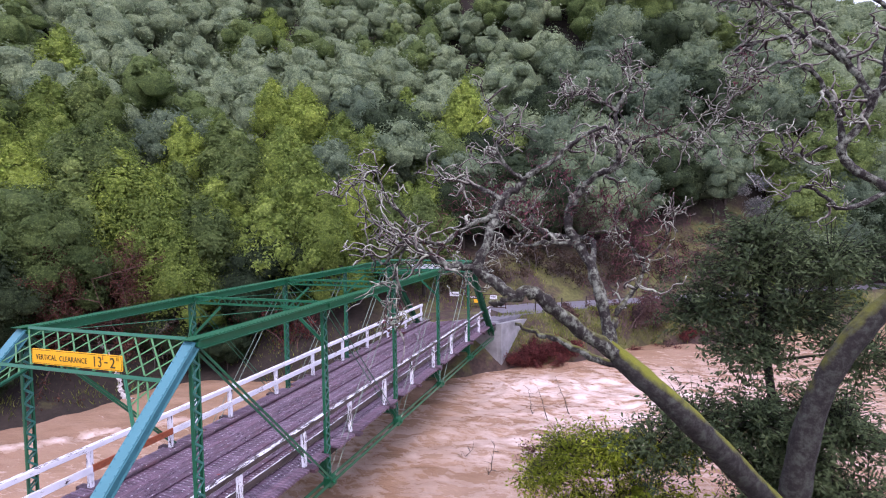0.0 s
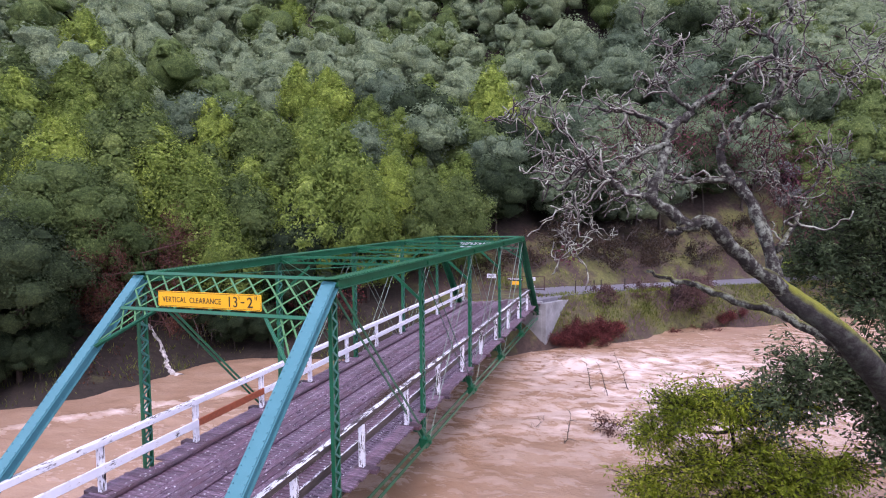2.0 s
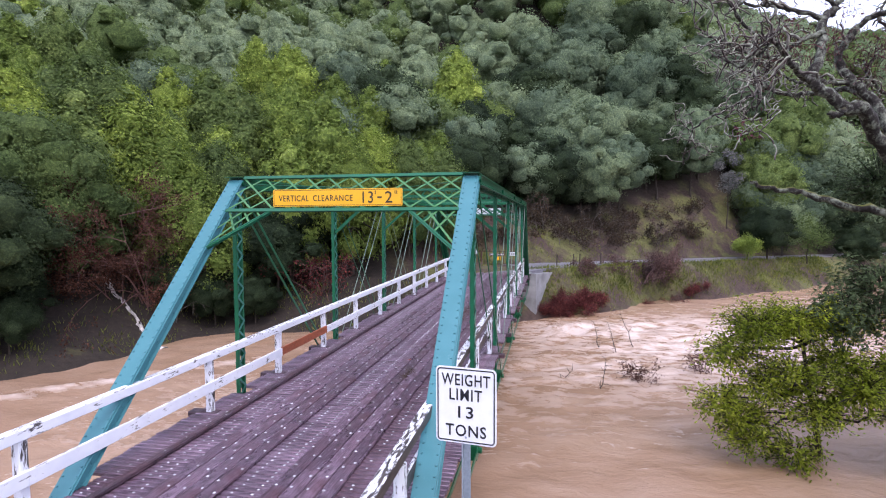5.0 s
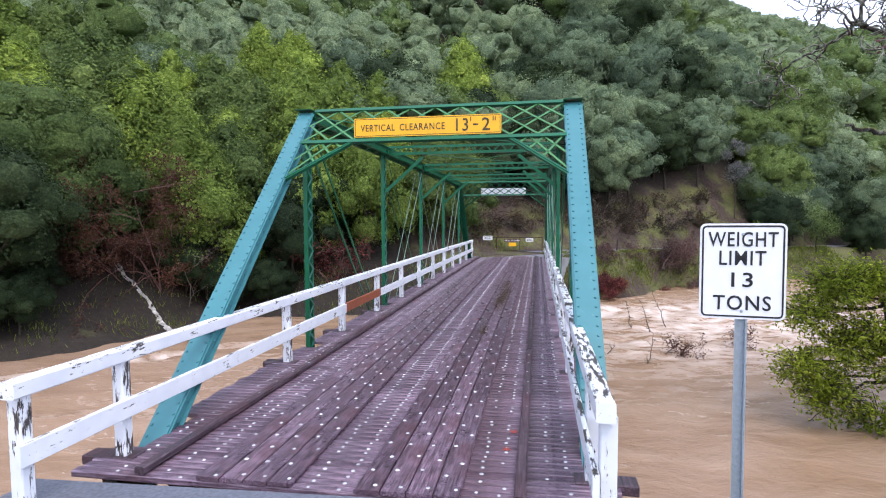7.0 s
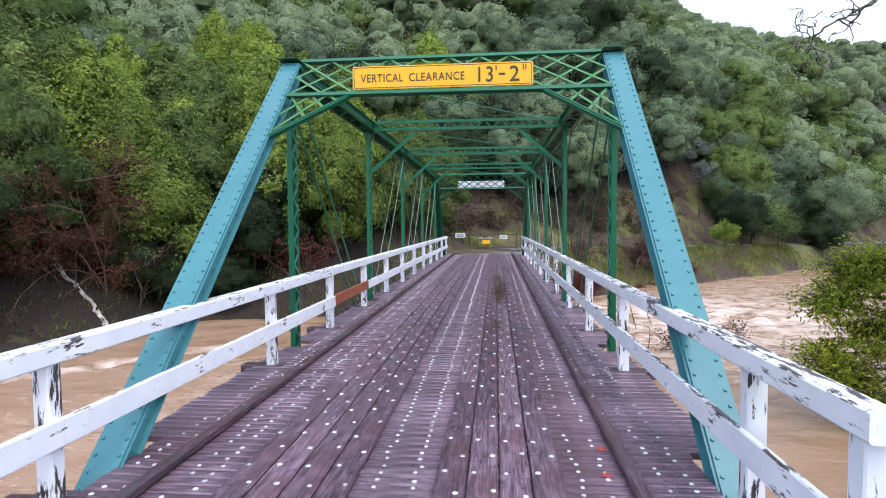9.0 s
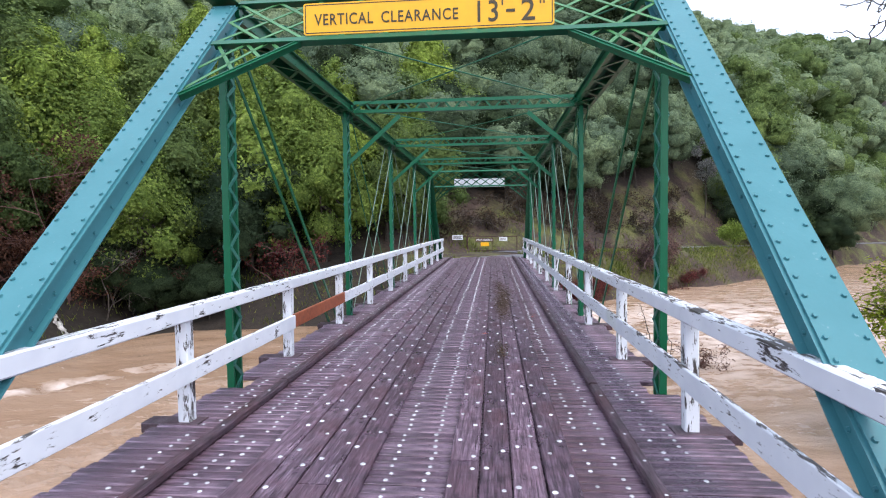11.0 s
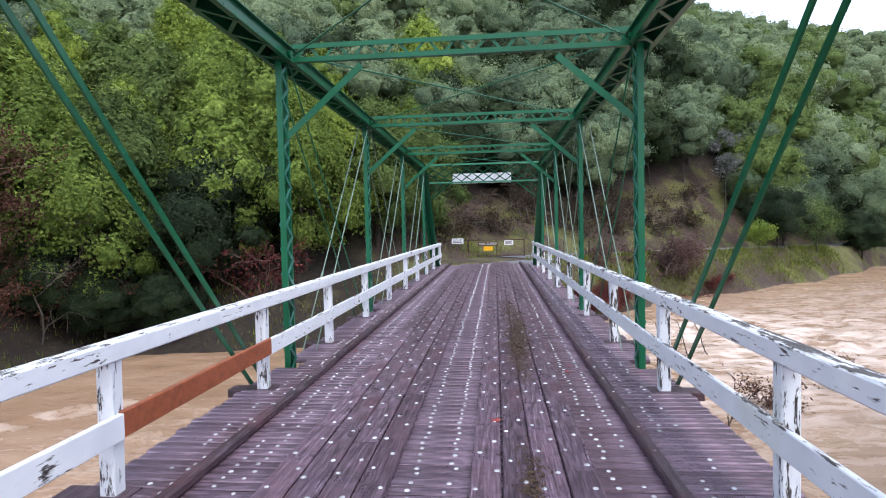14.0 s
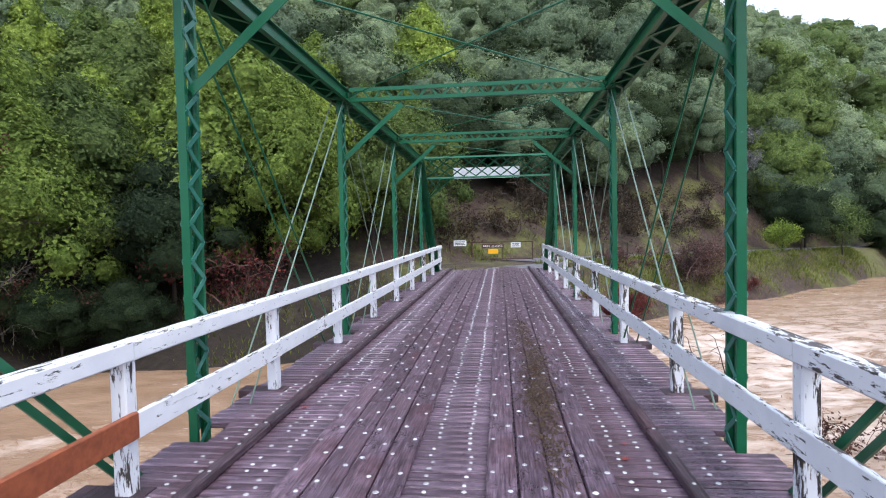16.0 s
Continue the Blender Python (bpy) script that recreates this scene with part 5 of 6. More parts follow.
HAZE = (((9.33, 0.6, 8.2), 0.42, 220), ((10.3, 1.0, 7.9), 0.45, 240), ((11.76, 1.4, 7.9), 0.45, 260), ((12.4, 1.6, 7.4), 0.5, 280), ((10.74, 0.8, 8.9), 0.35, 80), ((12.76, 1.3, 9.6), 0.3, 70), ((12.5, 1.6, 6.4), 0.45, 150), ((8.6, -1.2, 7.3), 0.4, 60), ((13.4, 1.9, 6.9), 0.4, 90))
bare_oak("leafless oak with pale lichen on crooked limbs and a mossy trunk",
         [(17.0, 3.2, -2.4), (16.2, 2.6, 0.1), (14.85, 1.55, 1.98), (13.3, 0.3, 3.86), (12.3, 0.35, 4.72), (11.95, 0.34, 5.05)], 0.37, 0.16, [
    ([(12.2, 0.38, 4.8), (11.11, -0.3, 5.73), (10.56, -0.8, 6.3), (10.22, -1.0, 6.25), (9.73, -1.1, 6.62), (9.55, -1.1, 6.83), (9.78, -0.9, 7.49), (9.88, -0.6, 8.09), (10.22, -0.3, 8.4), (10.45, 0.0, 8.72)], 0.15, 0.06),
    ([(10.22, -1.0, 6.25), (10.0, -1.15, 6.12), (9.82, -1.2, 6.1)], 0.085, 0.05),
    ([(9.55, -1.1, 6.83), (9.16, -1.5, 6.85), (8.87, -1.8, 7.01), (8.42, -2.0, 7.4), (7.96, -2.0, 6.95), (7.43, -2.0, 7.16)], 0.07, 0.02),
    ([(9.84, -0.8, 7.79), (9.35, -1.0, 7.64), (8.79, -1.2, 7.28), (7.99, -1.4, 7.44), (7.31, -1.5, 7.83)], 0.06, 0.018),
    ([(9.88, -0.6, 8.16), (9.23, -0.4, 8.51), (8.65, -0.3, 8.62), (8.2, -0.2, 8.9)], 0.055, 0.018),
    ([(10.45, 0.0, 8.72), (10.85, 0.3, 8.96), (11.29, 0.5, 9.36), (11.89, 0.7, 9.62), (12.27, 0.9, 9.35)], 0.06, 0.025),
    ([(10.3, -0.2, 8.5), (9.8, -0.3, 9.1), (9.9, -0.1, 9.8), (9.4, 0.1, 10.3)], 0.045, 0.014),
    ([(11.98, 0.4, 5.0), (11.83, 0.6, 6.03), (11.6, 0.8, 6.65), (11.29, 1.0, 7.13), (11.05, 1.2, 7.64), (11.19, 1.3, 8.14), (11.6, 1.3, 8.63), (12.1, 1.2, 8.85), (12.17, 1.2, 9.33), (12.52, 1.4, 9.41), (13.14, 1.6, 9.64)], 0.13, 0.03),
    ([(11.29, 1.0, 7.13), (10.7, 0.9, 7.2), (10.1, 0.7, 7.15), (9.5, 0.6, 7.4)], 0.06, 0.02),
    ([(12.17, 1.2, 9.33), (12.1, 1.3, 10.1), (12.4, 1.4, 10.7), (12.2, 1.2, 11.4)], 0.06, 0.02),
    ([(12.1, 1.3, 10.1), (11.5, 1.2, 10.5), (11.0, 1.0, 10.4)], 0.04, 0.015),
    ([(12.09, 0.4, 5.1), (12.11, 0.8, 5.68), (12.54, 1.3, 6.21), (12.66, 1.8, 6.67), (12.1, 2.0, 7.45), (12.02, 2.2, 7.98)], 0.075, 0.02),
    ([(12.66, 1.8, 6.67), (13.2, 2.0, 7.3), (13.3, 2.1, 7.9)], 0.04, 0.014),
    ([(14.2, 1.2, 2.85), (13.54, 1.4, 3.52), (12.92, 1.55, 3.9), (12.29, 1.75, 4.22), (11.5, 1.9, 4.42), (10.67, 2.1, 4.72), (10.2, 2.25, 4.82), (9.58, 2.4, 5.01)], 0.15, 0.05),
    ([(8.4, -1.4, 7.6), (7.9, -1.6, 8.1), (7.6, -1.7, 8.7), (7.0, -1.9, 8.2)], 0.03, 0.012),
    ([(8.5, -1.9, 7.4), (8.2, -2.0, 6.9), (8.25, -2.0, 6.2), (8.1, -2.0, 5.7)], 0.03, 0.008),
    ([(11.6, 0.8, 6.65), (11.5, 1.9, 7.2), (10.5, 2.6, 7.28), (9.98, 2.7, 7.55), (9.62, 2.7, 7.3), (9.0, 2.7, 6.95), (8.35, 2.7, 6.6), (8.1, 2.7, 6.1)], 0.075, 0.014),
    ([(10.0, 2.7, 7.5), (9.95, 2.7, 8.1), (9.2, 2.6, 8.2), (8.9, 2.6, 8.0)], 0.045, 0.014),
    ([(13.1, 1.6, 9.6), (13.6, 2.0, 9.4), (14.03, 2.2, 9.77), (14.49, 2.4, 10.18)], 0.03, 0.012),
], 21, ((8.1, -2.0, 5.75), (9.6, 0.2, 8.3), (10.2, 0.0, 8.0), (11.9, 1.2, 8.1), (11.0, 0.8, 8.7), (12.6, 2.0, 7.2)), TRUNK_BARK, HAZE)
bare_oak("leafless lichen-covered oak with a dark mossy trunk beside an evergreen oak",
         [(15.6, 3.2, -2.6), (15.75, 2.8, -0.5), (15.95, 2.6, 1.24), (16.2, 2.6, 2.88), (16.61, 2.6, 4.21), (17.3, 2.6, 5.4), (18.2, 2.65, 6.4), (18.9, 2.7, 7.6)], 0.36, 0.18, [
    ([(18.6, 2.68, 7.1), (18.1, 2.6, 7.8), (17.5, 2.5, 8.3), (16.68, 2.5, 8.99), (17.17, 2.5, 9.97), (16.75, 2.5, 10.95), (15.9, 2.5, 11.58), (15.15, 2.5, 11.6), (14.6, 2.5, 11.43)], 0.12, 0.03),
    ([(16.68, 2.5, 8.99), (16.56, 2.4, 9.9), (16.02, 2.3, 10.79), (15.4, 2.2, 11.0), (14.9, 2.2, 10.7)], 0.07, 0.018),
    ([(17.17, 2.5, 9.97), (17.4, 2.5, 10.6), (17.4, 2.4, 11.9), (16.6, 2.4, 12.6)], 0.08, 0.03),
    ([(16.75, 2.5, 10.95), (16.2, 2.6, 11.96), (15.5, 2.6, 12.4)], 0.06, 0.02),
    ([(17.6, 2.6, 8.2), (16.61, 2.0, 7.84), (15.9, 1.8, 8.3), (15.3, 1.6, 8.0)], 0.06, 0.016),
    ([(15.9, 2.5, 11.58), (15.2, 2.3, 12.3), (14.3, 2.1, 12.5)], 0.05, 0.018),
    ([(16.4, 2.5, 9.2), (15.8, 2.3, 9.0), (15.29, 2.2, 9.56), (14.9, 2.2, 9.2)], 0.045, 0.014),
], 33, ((14.7, 2.4, 11.3), (14.9, 2.2, 10.6)), TRUNK_BARK)


# ---- near evergreen oak and bright shrub on the near bank ----
def spray_tree(name, label, category, trunk, clumps, leaf, size, seed, bark, group="", flat=0.8, thick=22):
    """A trunk, limbs to each clump, and leafy twigs in every clump."""
    r = random.Random(seed)
    t = thing(name, label, category, group=group)
    tp = curve_through(trunk[0], 4)
    n = len(tp) - 1
    part("trunk", Shape().tube(tp, [trunk[1] + (trunk[2] - trunk[1]) * i / n for i in range(n + 1)], 9), bark, t, "", True)
    wood, crown = Shape(), Shape()
    for c, k, count in clumps:
        c = Vector(c)
        start = min(tp, key=lambda p: (p - c).length)
        wood.tube(crooked(r, start, c, 5, 0.2), [0.06, 0.05, 0.04, 0.032, 0.024, 0.012], 5)
        for _ in range(int(count / thick)):
            d = Vector((r.gauss(0, 1), r.gauss(0, 1), r.gauss(0, 0.8) + 0.15)).normalized()
            e = c + Vector((d.x, d.y, d.z * flat)) * k * r.uniform(0.5, 1.2)
            wood.tube([c.lerp(e, 0.3), c.lerp(e, 0.7) + Vector((0, 0, 0.05)), e], [0.012, 0.008, 0.004], 4)
            for _ in range(22):
                u = r.uniform(0.35, 1.08)
                p = c.lerp(e, u) + Vector((r.gauss(0, 0.11), r.gauss(0, 0.11), r.gauss(0, 0.09)))
                nn = (Vector((0, 0, 0.8)) + d * 0.5 + Vector((r.gauss(0, 0.6), r.gauss(0, 0.6), r.gauss(0, 0.5)))).normalized()
                a = nn.orthogonal().normalized()
                th = r.uniform(0, 6.28)
                a = a * math.cos(th) + nn.cross(a) * math.sin(th)
                w = size * r.uniform(0.6, 1.3)
                crown.quad(p, a * w, nn.cross(a) * w * 0.42)
    tagged(part("branch", wood, bark, t, "", True), kind="stuff")
    part("crown", crown, leaf, t)
    return t


spray_tree("evergreen_oak", "dark evergreen oak with a mossy trunk on the near bank", "tree",
           ([(16.9, 6.6, -2.5), (16.6, 6.4, 0.5), (16.2, 6.3, 3.0), (16.0, 6.2, 4.9), (15.9, 6.1, 6.0)], 0.16, 0.07),
           [((15.6, 6.0, 6.2), 1.7, 5200), ((15.9, 6.2, 7.1), 1.3, 3400), ((14.5, 6.0, 5.0), 1.5, 4400), ((16.8, 6.4, 5.0), 1.7, 4400), ((15.6, 5.6, 4.0), 1.4, 3600), ((17.6, 6.2, 6.4), 1.6, 3600), ((14.1, 4.9, 2.0), 1.5, 4200), ((15.6, 5.0, 1.6), 1.6, 4200),
            ((13.0, 4.6, 1.2), 1.2, 2600), ((17.2, 5.2, 2.2), 1.7, 3600), ((18.6, 6.5, 3.8), 1.8, 3600), ((16.6, 5.2, 0.6), 1.5, 3200), ((18.0, 4.4, 0.4), 1.7, 3000), ((16.6, 4.0, -1.3), 1.4, 2800), ((18.2, 3.8, -0.9), 1.5, 2600), ((15.4, 3.9, -2.2), 1.2, 1800), ((16.4, 4.1, 1.3), 1.3, 3400), ((15.5, 4.2, 2.4), 1.2, 2800), ((17.4, 4.2, 2.4), 1.4, 3000), ((15.6, 4.1, 0.6), 1.1, 2400), ((17.2, 4.0, 0.5), 1.3, 2800)], EVER_LEAF, 0.085, 4, MOSS_BARK, thick=27)
spray_tree("shrub", "bright yellow-green leafy shrub on the near bank", "shrub",
           ([(12.6, 5.0, -3.2), (12.3, 4.9, -1.6), (12.0, 4.9, 0.2)], 0.09, 0.05),
           [((10.7, 4.7, 0.7), 1.2, 4600), ((11.9, 4.9, 0.9), 1.25, 4600), ((10.2, 4.5, -2.0), 1.1, 2600), ((10.9, 4.4, -1.0), 1.2, 3000), ((14.3, 4.2, -0.3), 1.1, 3000), ((13.2, 3.9, -0.8), 1.2, 3000), ((14.6, 4.0, -1.6), 1.2, 2400), ((9.9, 4.7, -0.1), 1.05, 2600), ((11.6, 4.3, -0.6), 1.25, 3000), ((9.6, 4.4, -1.5), 0.95, 1700), ((12.9, 4.6, -0.2), 1.25, 3000),
            ((10.4, 4.3, -2.6), 1.0, 1500), ((11.6, 4.2, -2.9), 1.0, 1500), ((12.1, 4.0, -1.6), 1.1, 2200), ((13.4, 4.8, -1.2), 1.2, 2000), ((13.6, 5.4, 0.9), 1.2, 2200)],
           BUSH_LEAF, 0.068, 9, BARK, flat=0.72, thick=27)

# ---- things along the far bank ----
def twiggy(name, label, category, at, height, width, bark, leaf, leaves, seed, group="", size=0.1, stems=5):
    """A twiggy shrub or small tree, with many fine stems and a few dead leaves."""
    r = random.Random(seed)
    t = thing(name, label, category, at, group)
    wood, lf = Shape(), Shape()

    def grow(p, d, length, rad, level):
        pts, q = [p], p
        for i in range(4 if level < 3 else 3):
            d = (d + Vector((r.gauss(0, 1), r.gauss(0, 1), r.gauss(0, 1))) * 0.22).normalized()
            q = q + d * length / (4 if level < 3 else 3)
            pts.append(q)
            if level < 3:
                for _ in range(2 if level else 1):
                    if r.random() < 0.66:
                        s_ = Vector((r.gauss(0, 1), r.gauss(0, 1), r.gauss(0, 0.7) + 0.2)).normalized()
                        grow(q, d * 0.7 + s_ * 0.8, length * r.uniform(0.4, 0.62), rad * 0.55, level + 1)
        wood.tube(pts, [max(0.006, rad * (1 - 0.18 * i)) for i in range(len(pts))], 3)
        if level >= 2:
            for _ in range(leaves):
                p2 = q + Vector((r.gauss(0, 0.16), r.gauss(0, 0.16), r.gauss(0, 0.16)))
                a = Vector((r.gauss(0, 1), r.gauss(0, 1), r.gauss(0, 1))).normalized()
                lf.quad(p2, a * size, a.orthogonal().normalized() * size * 0.6)

    for _ in range(stems):
        grow(Vector((r.gauss(0, 0.2) * width, r.gauss(0, 0.2) * width, -0.3)), Vector((r.gauss(0, 0.4) * width / height * 2, r.gauss(0, 0.4) * width / height * 2, 1)), height * r.uniform(0.55, 0.8), 0.05 * min(1.0, height / 4) * (1 if stems < 9 else 0.9), 0)
    tagged(part("stem", wood, bark, t), kind="stuff")
    if leaves:
        tagged(part("leaf", lf, leaf, t), kind="stuff")
    return t


def on_ground(s_, d_):
    c = RP + RU * s_ + RN * d_
    return (c.x, c.y, ground_z(c.x, c.y))


twiggy("withered_tree", "red-brown withered tree on the far bank beside a small waterfall", "tree", on_ground(-24.4, 8.8), 8.2, 3.8, RED_TWIG, BROWN_LEAF, 16, 2, size=0.07, stems=13)
twiggy("withered_tree", "grey twiggy leafless tree on the far bank", "tree", on_ground(-21.0, 9.0), 6.0, 3.0, GREY_TWIG, BROWN_LEAF, 0, 3)
twiggy("withered_tree", "dark red twiggy bush under the far trees", "tree", on_ground(-12.5, 7.5), 4.0, 2.6, RED_TWIG, RED_LEAF, 2, 4)
for s_, d_, h, w, sd in ((8.5, 3.6, 1.5, 1.8, 5), (14.2, 3.4, 2.6, 3.4, 6), (16.6, 3.6, 3.0, 3.6, 7), (12.6, 3.6, 1.9, 2.6, 8), (19.2, 3.6, 2.8, 3.2, 9), (18.0, 2.9, 1.9, 2.6, 29)):
    twiggy("brush", "bare mauve-brown brush on the far bank", "shrub", on_ground(s_, d_), h, w, MAUVE_TWIG, MAUVE_LEAF, 6 if h > 2 else 3, sd, "bank brush", 0.075)
for s_, d_, h, sd in ((2.8, 1.7, 0.9, 10), (3.5, 1.5, 1.1, 30), (4.2, 1.9, 1.2, 11), (4.9, 1.5, 1.2, 31), (5.6, 1.8, 1.2, 12), (6.3, 1.4, 1.2, 20), (7.0, 1.7, 1.1, 32), (7.7, 1.4, 1.0, 35), (8.5, 1.6, 0.8, 36), (16.2, 2.1, 1.1, 13), (18.2, 2.2, 1.1, 33), (20.0, 2.1, 0.9, 34)):
    twiggy("brush", "low dark red bramble at the water's edge", "shrub", on_ground(s_, d_), h, 2.8, RED_TWIG, RED_LEAF, 11, sd, "bank brambles", 0.045)
for s_, d_, h, sd in ((2, 11.5, 2.6, 14), (5, 12.6, 3.2, 22), (7.5, 11.2, 2.8, 15), (10, 13, 3.4, 23), (11.5, 11.0, 2.8, 16), (14, 12.6, 3.2, 24), (15.5, 10.8, 2.6, 17), (18, 12.5, 3.4, 25), (20, 11, 2.8, 18), (22.5, 12.4, 3.0, 26), (26, 10.6, 2.6, 19), (28.5, 13.4, 2.8, 51), (31, 11.2, 2.4, 52), (34.5, 12.8, 2.8, 53), (24.5, 13.8, 2.8, 54)):
    twiggy("brush", "dark brown brush on the slope above the road", "shrub", on_ground(s_, d_), h, 3.2, GREY_TWIG, DULL_LEAF, 3, sd, "slope brush", 0.1)


def round_shrub(s_, d_, h, w, leaf, seed, label, stem):
    """A leafy shrub of many small clumps on a short stem."""
    r = random.Random(seed)
    x, y, z = on_ground(s_, d_)
    t = thing("shrub", label, "shrub", (x, y, z))
    part("stem", Shape().tube(crooked(r, (0, 0, -0.3), (0.1, 0, stem + 0.4 * h), 5, 0.08), [0.07, 0.065, 0.06, 0.05, 0.04, 0.03], 6), BARK, t)
    c = Shape()
    for _ in range(26):
        d = Vector((r.gauss(0, 1), r.gauss(0, 1), r.gauss(0, 1))).normalized() * r.uniform(0.4, 0.8)
        o = Vector((d.x * w / 2, d.y * w / 2, stem + h * (0.5 + d.z * 0.5)))
        leafy(r, c, o, w * 0.16, 170, 0.13)
    part("crown", c, leaf, t)


round_shrub(32.2, 4.6, 2.6, 3.4, BAY_LEAF, 3, "round bright green shrub on the far bank", 0.2)
round_shrub(38.5, 11.3, 7.2, 3.6, PALE_LEAF, 4, "slender pale grey-leaved young tree above the road", 3.2)
round_shrub(41.0, 3.4, 5.6, 6.0, MID_LEAF, 5, "broad olive-green shrub on the far bank", 0.2)


def waterfall():
    """A small white stream that runs down the bank into the river."""
    r = random.Random(6)
    s = Shape()
    pts = []
    way = curve_through([(-22.6, 4.4, 0), (-23.4, 5.6, 0), (-23.7, 6.8, 0), (-24.3, 8.3, 0), (-25.3, 9.5, 0), (-25.6, 10.5, 0)], 8)
    n = len(way) - 1
    for i, q in enumerate(way):
        t = i / n
        c = RP + RU * q.x + RN * q.y
        pts.append((c, max(ground_z(c.x, c.y), WATER_Z) + 0.06, 0.20 - 0.05 * t + 0.08 * math.sin(t * 23) + r.uniform(-0.05, 0.05)))
    # a thin ragged sheet over the stones
    for c, z, w in pts:
        w = r.uniform(0.1, 0.28)
        off = r.uniform(-0.07, 0.07)
        for k in range(5):
            u = k / 2 - 1
            p = c + RU * (off + u * w)
            s.v.append((p.x, p.y, z + 0.04 * (1 - u * u) - (0.12 if abs(u) == 1 else 0) + r.uniform(-0.03, 0.03)))
    s.f = [(i * 5 + k, i * 5 + k + 1, (i + 1) * 5 + k + 1, (i + 1) * 5 + k) for i in range(n) for k in range(4) if r.random() < 0.9]
    m = plain("white_tumbling_water", (0.5, 0.48, 0.46), 0.4, 0, 0.6, 5)
    solid("waterfall", s, m, "small white stream tumbling down the bank", "waterfall")


waterfall()

# bare branches that stick out of the flood
for x, y, h, lean, sd in ((7.3, 18.6, 1.5, (-0.25, 0.1), 1), (8.2, 18.2, 1.6, (-0.35, 0), 2), (9.4, 19.2, 1.9, (-0.5, 0.1), 3), (7.0, 12.4, 1.5, (0.9, 0.3), 4), (6.6, 10.8, 1.3, (0.2, 0.2), 5), (4.6, 12.2, 1.0, (0.9, 0.2), 6)):
    rr = random.Random(sd)
    t = thing("drift_branch", "bare twiggy branch sticking out of the flood water", "branch", (x, y, WATER_Z), "drift branches")
    s = Shape()
    tip = Vector((lean[0] * h, lean[1] * h, h * (0.95 if abs(lean[0]) < 0.8 else 0.35)))
    line = crooked(rr, (0, 0, -0.5), tip, 7, 0.07)
    s.tube(line, [0.03 - 0.003 * i for i in range(8)], 5)
    for i in range(2, 8):
        for _ in range(2):
            d = Vector((rr.gauss(0, 1), rr.gauss(0, 1), rr.gauss(0, 0.6) + 0.3)).normalized()
            s.tube([line[i], line[i] + d * 0.16 + Vector((0, 0, 0.03)), line[i] + d * 0.36], [0.012, 0.009, 0.004], 4)
    part("stem", s, BARK, t)

for x, y, h, sd in ((8.2, 12.3, 1.1, 41), (11.6, 14.3, 1.5, 42)):
    twiggy("drift_branch", "twiggy branch with brown leaves standing in the flood", "branch", (x, y, WATER_Z), h, 0.9, RED_TWIG, BROWN_LEAF, 1, sd, "drift branches", 0.05)

# fence posts beside the far road
for s_ in (6.5, 8.3, 9.0, 11.4):
    x, y, z = on_ground(s_, 4.7)
    solid("fence_post", Shape().beam((x, y, z - 0.3), (x + 0.03, y, z + 1.05), 0.09, 0.09, (0, 1, 0), 0.01), BARK, "weathered dark fence post by the road", "fence post", "road fence posts")


def grass(name, label, spots_, seed, h):
    q = random.Random(seed)
    s = Shape()
    for x, y, n, spread_ in spots_:
        for _ in range(n):
            px, py = x + q.gauss(0, spread_), y + q.gauss(0, spread_)
            z = ground_z(px, py)
            if z < WATER_Z + 0.05:
                continue
            a = q.uniform(0, 6.28)
            d = Vector((math.cos(a), math.sin(a), 0))
            k = h * q.uniform(0.5, 1.3)
            b = Vector((px, py, z - 0.02))
            tip = b + Vector((q.gauss(0, 0.4) * k, q.gauss(0, 0.4) * k, k))
            s.add([tuple(b - d * k * 0.09), tuple(b + d * k * 0.09), tuple(tip)], [(0, 1, 2)])
    solid(name, s, GRASS_LEAF, label, "grass", kind="stuff")


sp = []
rg = random.Random(12)
for _ in range(260):
    s_ = rg.uniform(2.5, 45)
    d_ = rg.uniform(shore(s_) + 0.4, 4.4)
    c = RP + RU * s_ + RN * d_
    sp.append((c.x, c.y, 60, 0.5))
for _ in range(70):
    s_ = rg.uniform(-6, 45)
    d_ = rg.uniform(8.6, 12.5)
    c = RP + RU * s_ + RN * d_
    sp.append((c.x, c.y, 50, 0.6))
for _ in range(80):
    s_ = rg.uniform(-40, -3)
    d_ = rg.uniform(shore(s_) + 0.3, shore(s_) + 6)
    c = RP + RU * s_ + RN * d_
    sp.append((c.x, c.y, 45, 0.6))
grass("grass", "rough wet grass on the far bank", sp, 4, 0.28)
grass("grass", "short grass beside the bridge end", [(-3.6, -8.8, 500, 0.35), (-4.2, -9.6, 500, 0.6), (3.6, -9.2, 300, 0.4)], 5, 0.12)

def litter():
    """Wet needles and leaf bits that gathered on the right-hand runner planks."""
    q = random.Random(77)
    s = Shape()
    for cx, cy, sx, sy, n in ((0.80, 0.3, 0.07, 0.35, 300), (0.9, 4.2, 0.09, 0.6, 420), (0.9, 5.7, 0.11, 0.7, 1500), (0.98, 7.6, 0.12, 0.9, 1300), (0.85, 9.8, 0.10, 0.9, 800), (0.74, 13.5, 0.12, 2.0, 260)):
        for _ in range(n):
            p = Vector((q.gauss(cx, sx), q.gauss(cy, sy), 0.063))
            a = Vector((q.gauss(0, 0.5), q.gauss(0, 1), q.uniform(0, 0.15))).normalized() * q.uniform(0.02, 0.05)
            s.add([tuple(p - a), tuple(p + a), tuple(p + Vector((a.y, -a.x, 0.012)) * 0.35)], [(0, 1, 2)])
    solid("leaf_litter", s, NEEDLE, "wet brown needles and leaf litter on the deck planks", "litter", kind="stuff")


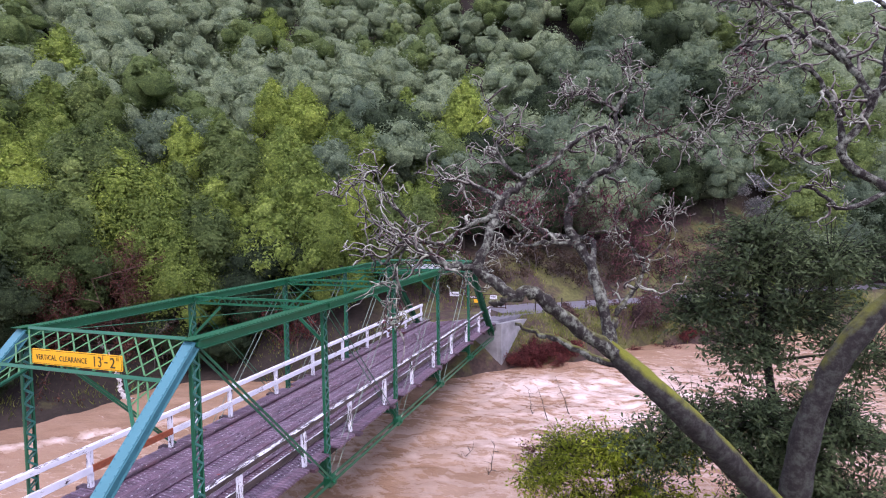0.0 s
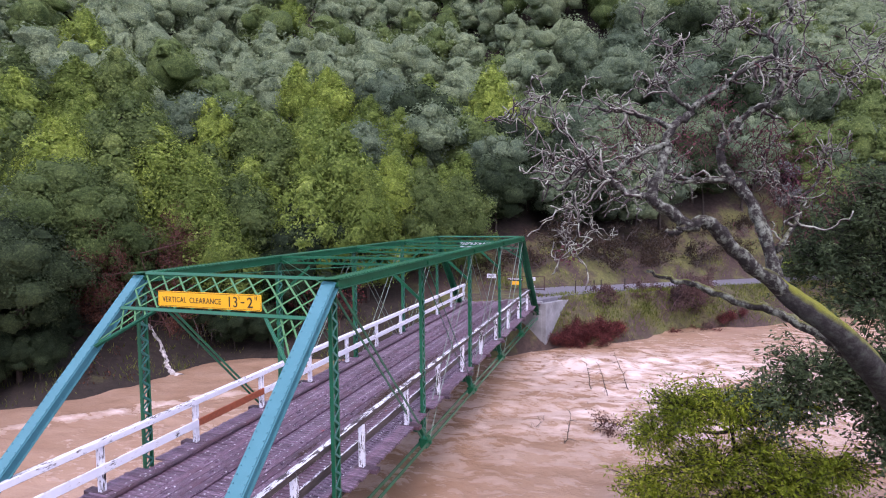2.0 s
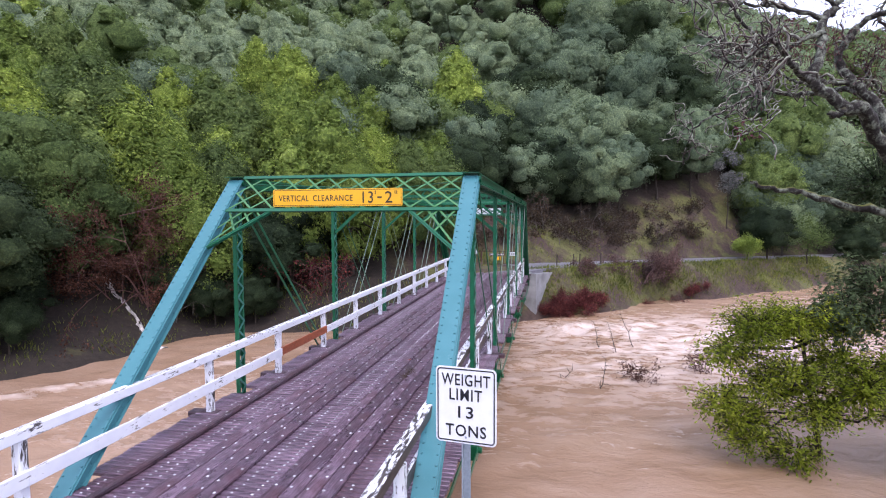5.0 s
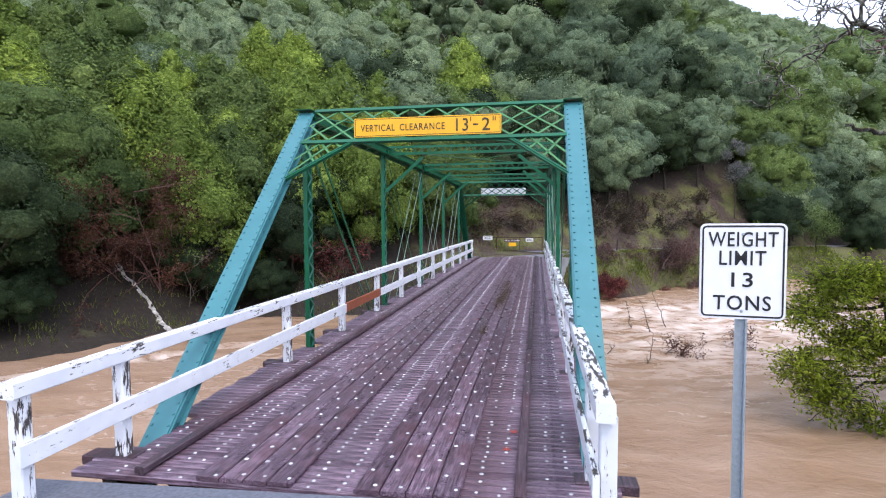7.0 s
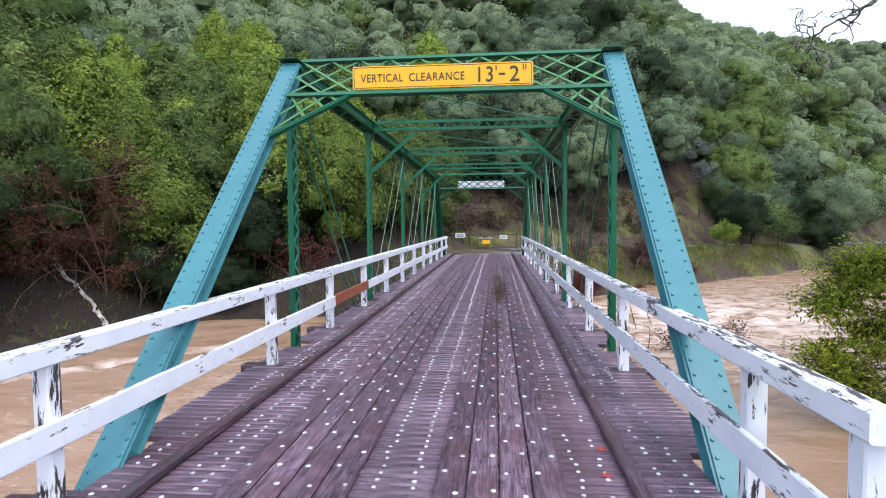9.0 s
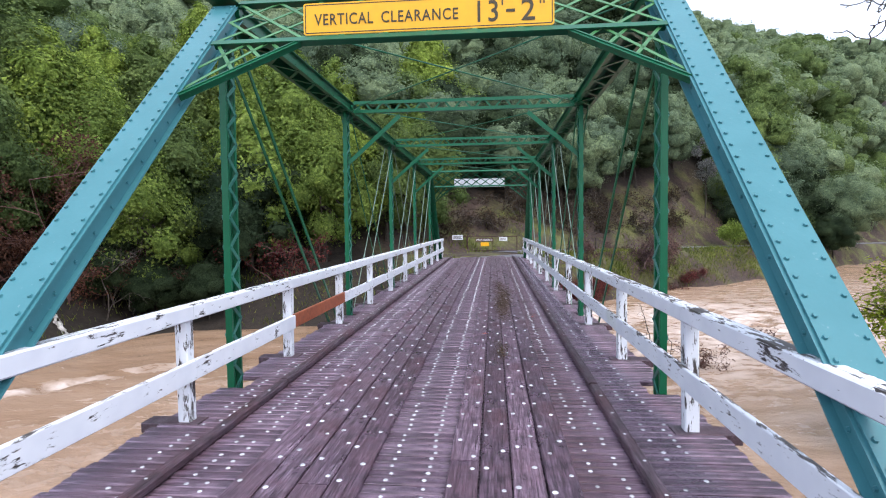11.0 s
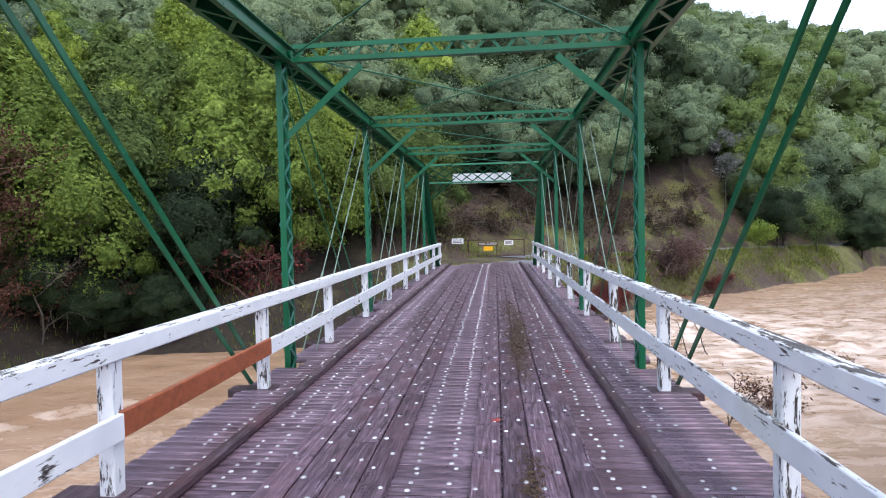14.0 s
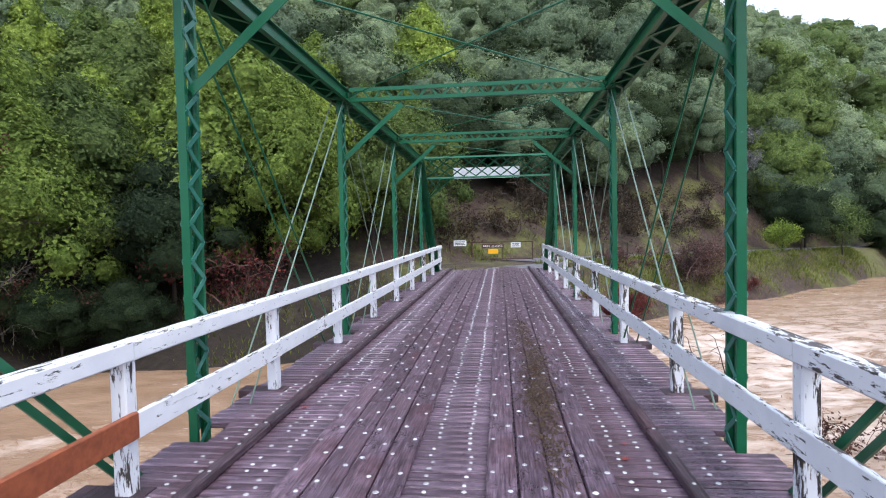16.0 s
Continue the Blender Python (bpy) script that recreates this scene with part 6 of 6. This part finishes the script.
litter()
for x, y, sz, k in ((0.51, 1.68, 0.075, 0), (1.55, 3.9, 0.05, 1), (1.62, 4.25, 0.035, 2), (1.80, -5.9, 0.075, 3), (1.74, -6.45, 0.07, 4), (-1.95, 5.2, 0.045, 5)):
    q = random.Random(k)
    v = []
    for i in range(10):
        a = i * 0.628
        rr = sz * (1.0 if i % 2 == 0 else 0.45) * q.uniform(0.85, 1.15)
        v.append((rr * math.cos(a), rr * math.sin(a), 0.012 if i % 2 == 0 else 0.004))
    sh = Shape().add(v + [(0, 0, 0.006)], [(i, (i + 1) % 10, 10) for i in range(10)])
    lf = solid("fallen_leaf", sh, RED_FALLEN, "small fallen red leaf lying on the deck", "leaf", "fallen leaves")
    lf.location = (x, y, 0.06 if abs(x) < 1.3 else 0.006)

# ---- deck planks and nail heads ----
deck = part("deck", Shape().box(-0.02, 0.02, DY0 + 0.2, DY1 - 0.6, -0.081, -0.077), TIMBER, bridge, "plank deck of wet purple-brown timber")
rd = random.Random(17)
PITCH = 0.143
notches = [(y - 0.2, y + 0.2) for y in UY] + [(-6.95, -6.0), (26.2, 27.0)]
nplank = int((DY1 - DY0) / PITCH)
heads = Shape()


def plank_mesh(length, width, thick, cut):
    """A plank along x with softened upper edges."""
    return Shape().beam((-length / 2, 0, 0), (length / 2, 0, 0), width, thick, (0, 0, 1), cut)


variants = {}
for k, half in ((0, 2.93), (1, 2.60), (2, 2.955)):
    variants[k] = [plank_mesh(half * 2, PITCH - g, 0.075, 0.012).mesh("plank", DECK_X) for g in (0.010, 0.015, 0.022)]
for i in range(nplank):
    y = DY0 + (i + 0.5) * PITCH
    k = 1 if any(a < y + 0.06 and y - 0.06 < b for a, b in notches) else (2 if rd.random() < 0.3 else 0)
    dz = rd.uniform(-0.005, 0.004)
    ob = part("plank", rd.choice(variants[k]), None, deck)
    ob.location = (rd.uniform(-0.014, 0.014), y, -0.0375 + dz)
    ob.rotation_euler = (0, 0, rd.uniform(-0.0012, 0.0012))
    for x in (-0.21, 0.12, -1.66, -1.86, 1.50, 1.74, 2.2, 2.42, -2.28, -2.45):
        if rd.random() < (0.97 if abs(x) < 0.3 else 0.72 if abs(x) < 2 else 0.5):
            heads.disc((x + rd.gauss(0, 0.012), y + rd.gauss(0, 0.012), dz), rd.uniform(0.019, 0.026), 0.006, 7)
RW = 0.268
runs = {}
for j in range(8):
    xa = (-0.37 - RW * (j + 0.5)) if j < 4 else (0.29 + RW * (j - 3.5))
    y = DY0 + 0.0
    first = rd.uniform(2.0, 5.5)
    while y < DY1 - 0.05:
        ln = min(first if y == DY0 else 5.5, DY1 - y)
        key = round(ln, 2)
        if key not in runs:
            runs[key] = Shape().beam((0, -ln / 2 + 0.004, 0), (0, ln / 2 - 0.004, 0), RW - 0.014, 0.05, (0, 0, 1), 0.01).mesh("runner_plank", DECK_Y)
        ob = part("runner_plank", runs[key], None, deck)
        dz = rd.uniform(-0.004, 0.004)
        ob.location = (xa + rd.uniform(-0.004, 0.004), y + ln / 2, 0.03 + dz)
        yy, q = y + 0.1, 0
        while yy < y + ln - 0.05:
            for o in ((-0.075,) if q % 2 else (0.07,)):
                heads.disc((xa + o + rd.gauss(0, 0.01), yy + rd.gauss(0, 0.03), 0.055 + dz), rd.uniform(0.021, 0.028), 0.006, 7)
            yy += 0.36
            q += 1
        y += ln
for x in (-2.1, 1.935):
    yy = DY0 + 0.2
    while yy < DY1:
        heads.disc((x + rd.gauss(0, 0.01), yy, 0.0925), 0.02, 0.006, 7)
        yy += 0.6
tagged(part("nail_head", heads, NAIL, bridge, "pale galvanised nail heads"), kind="stuff")
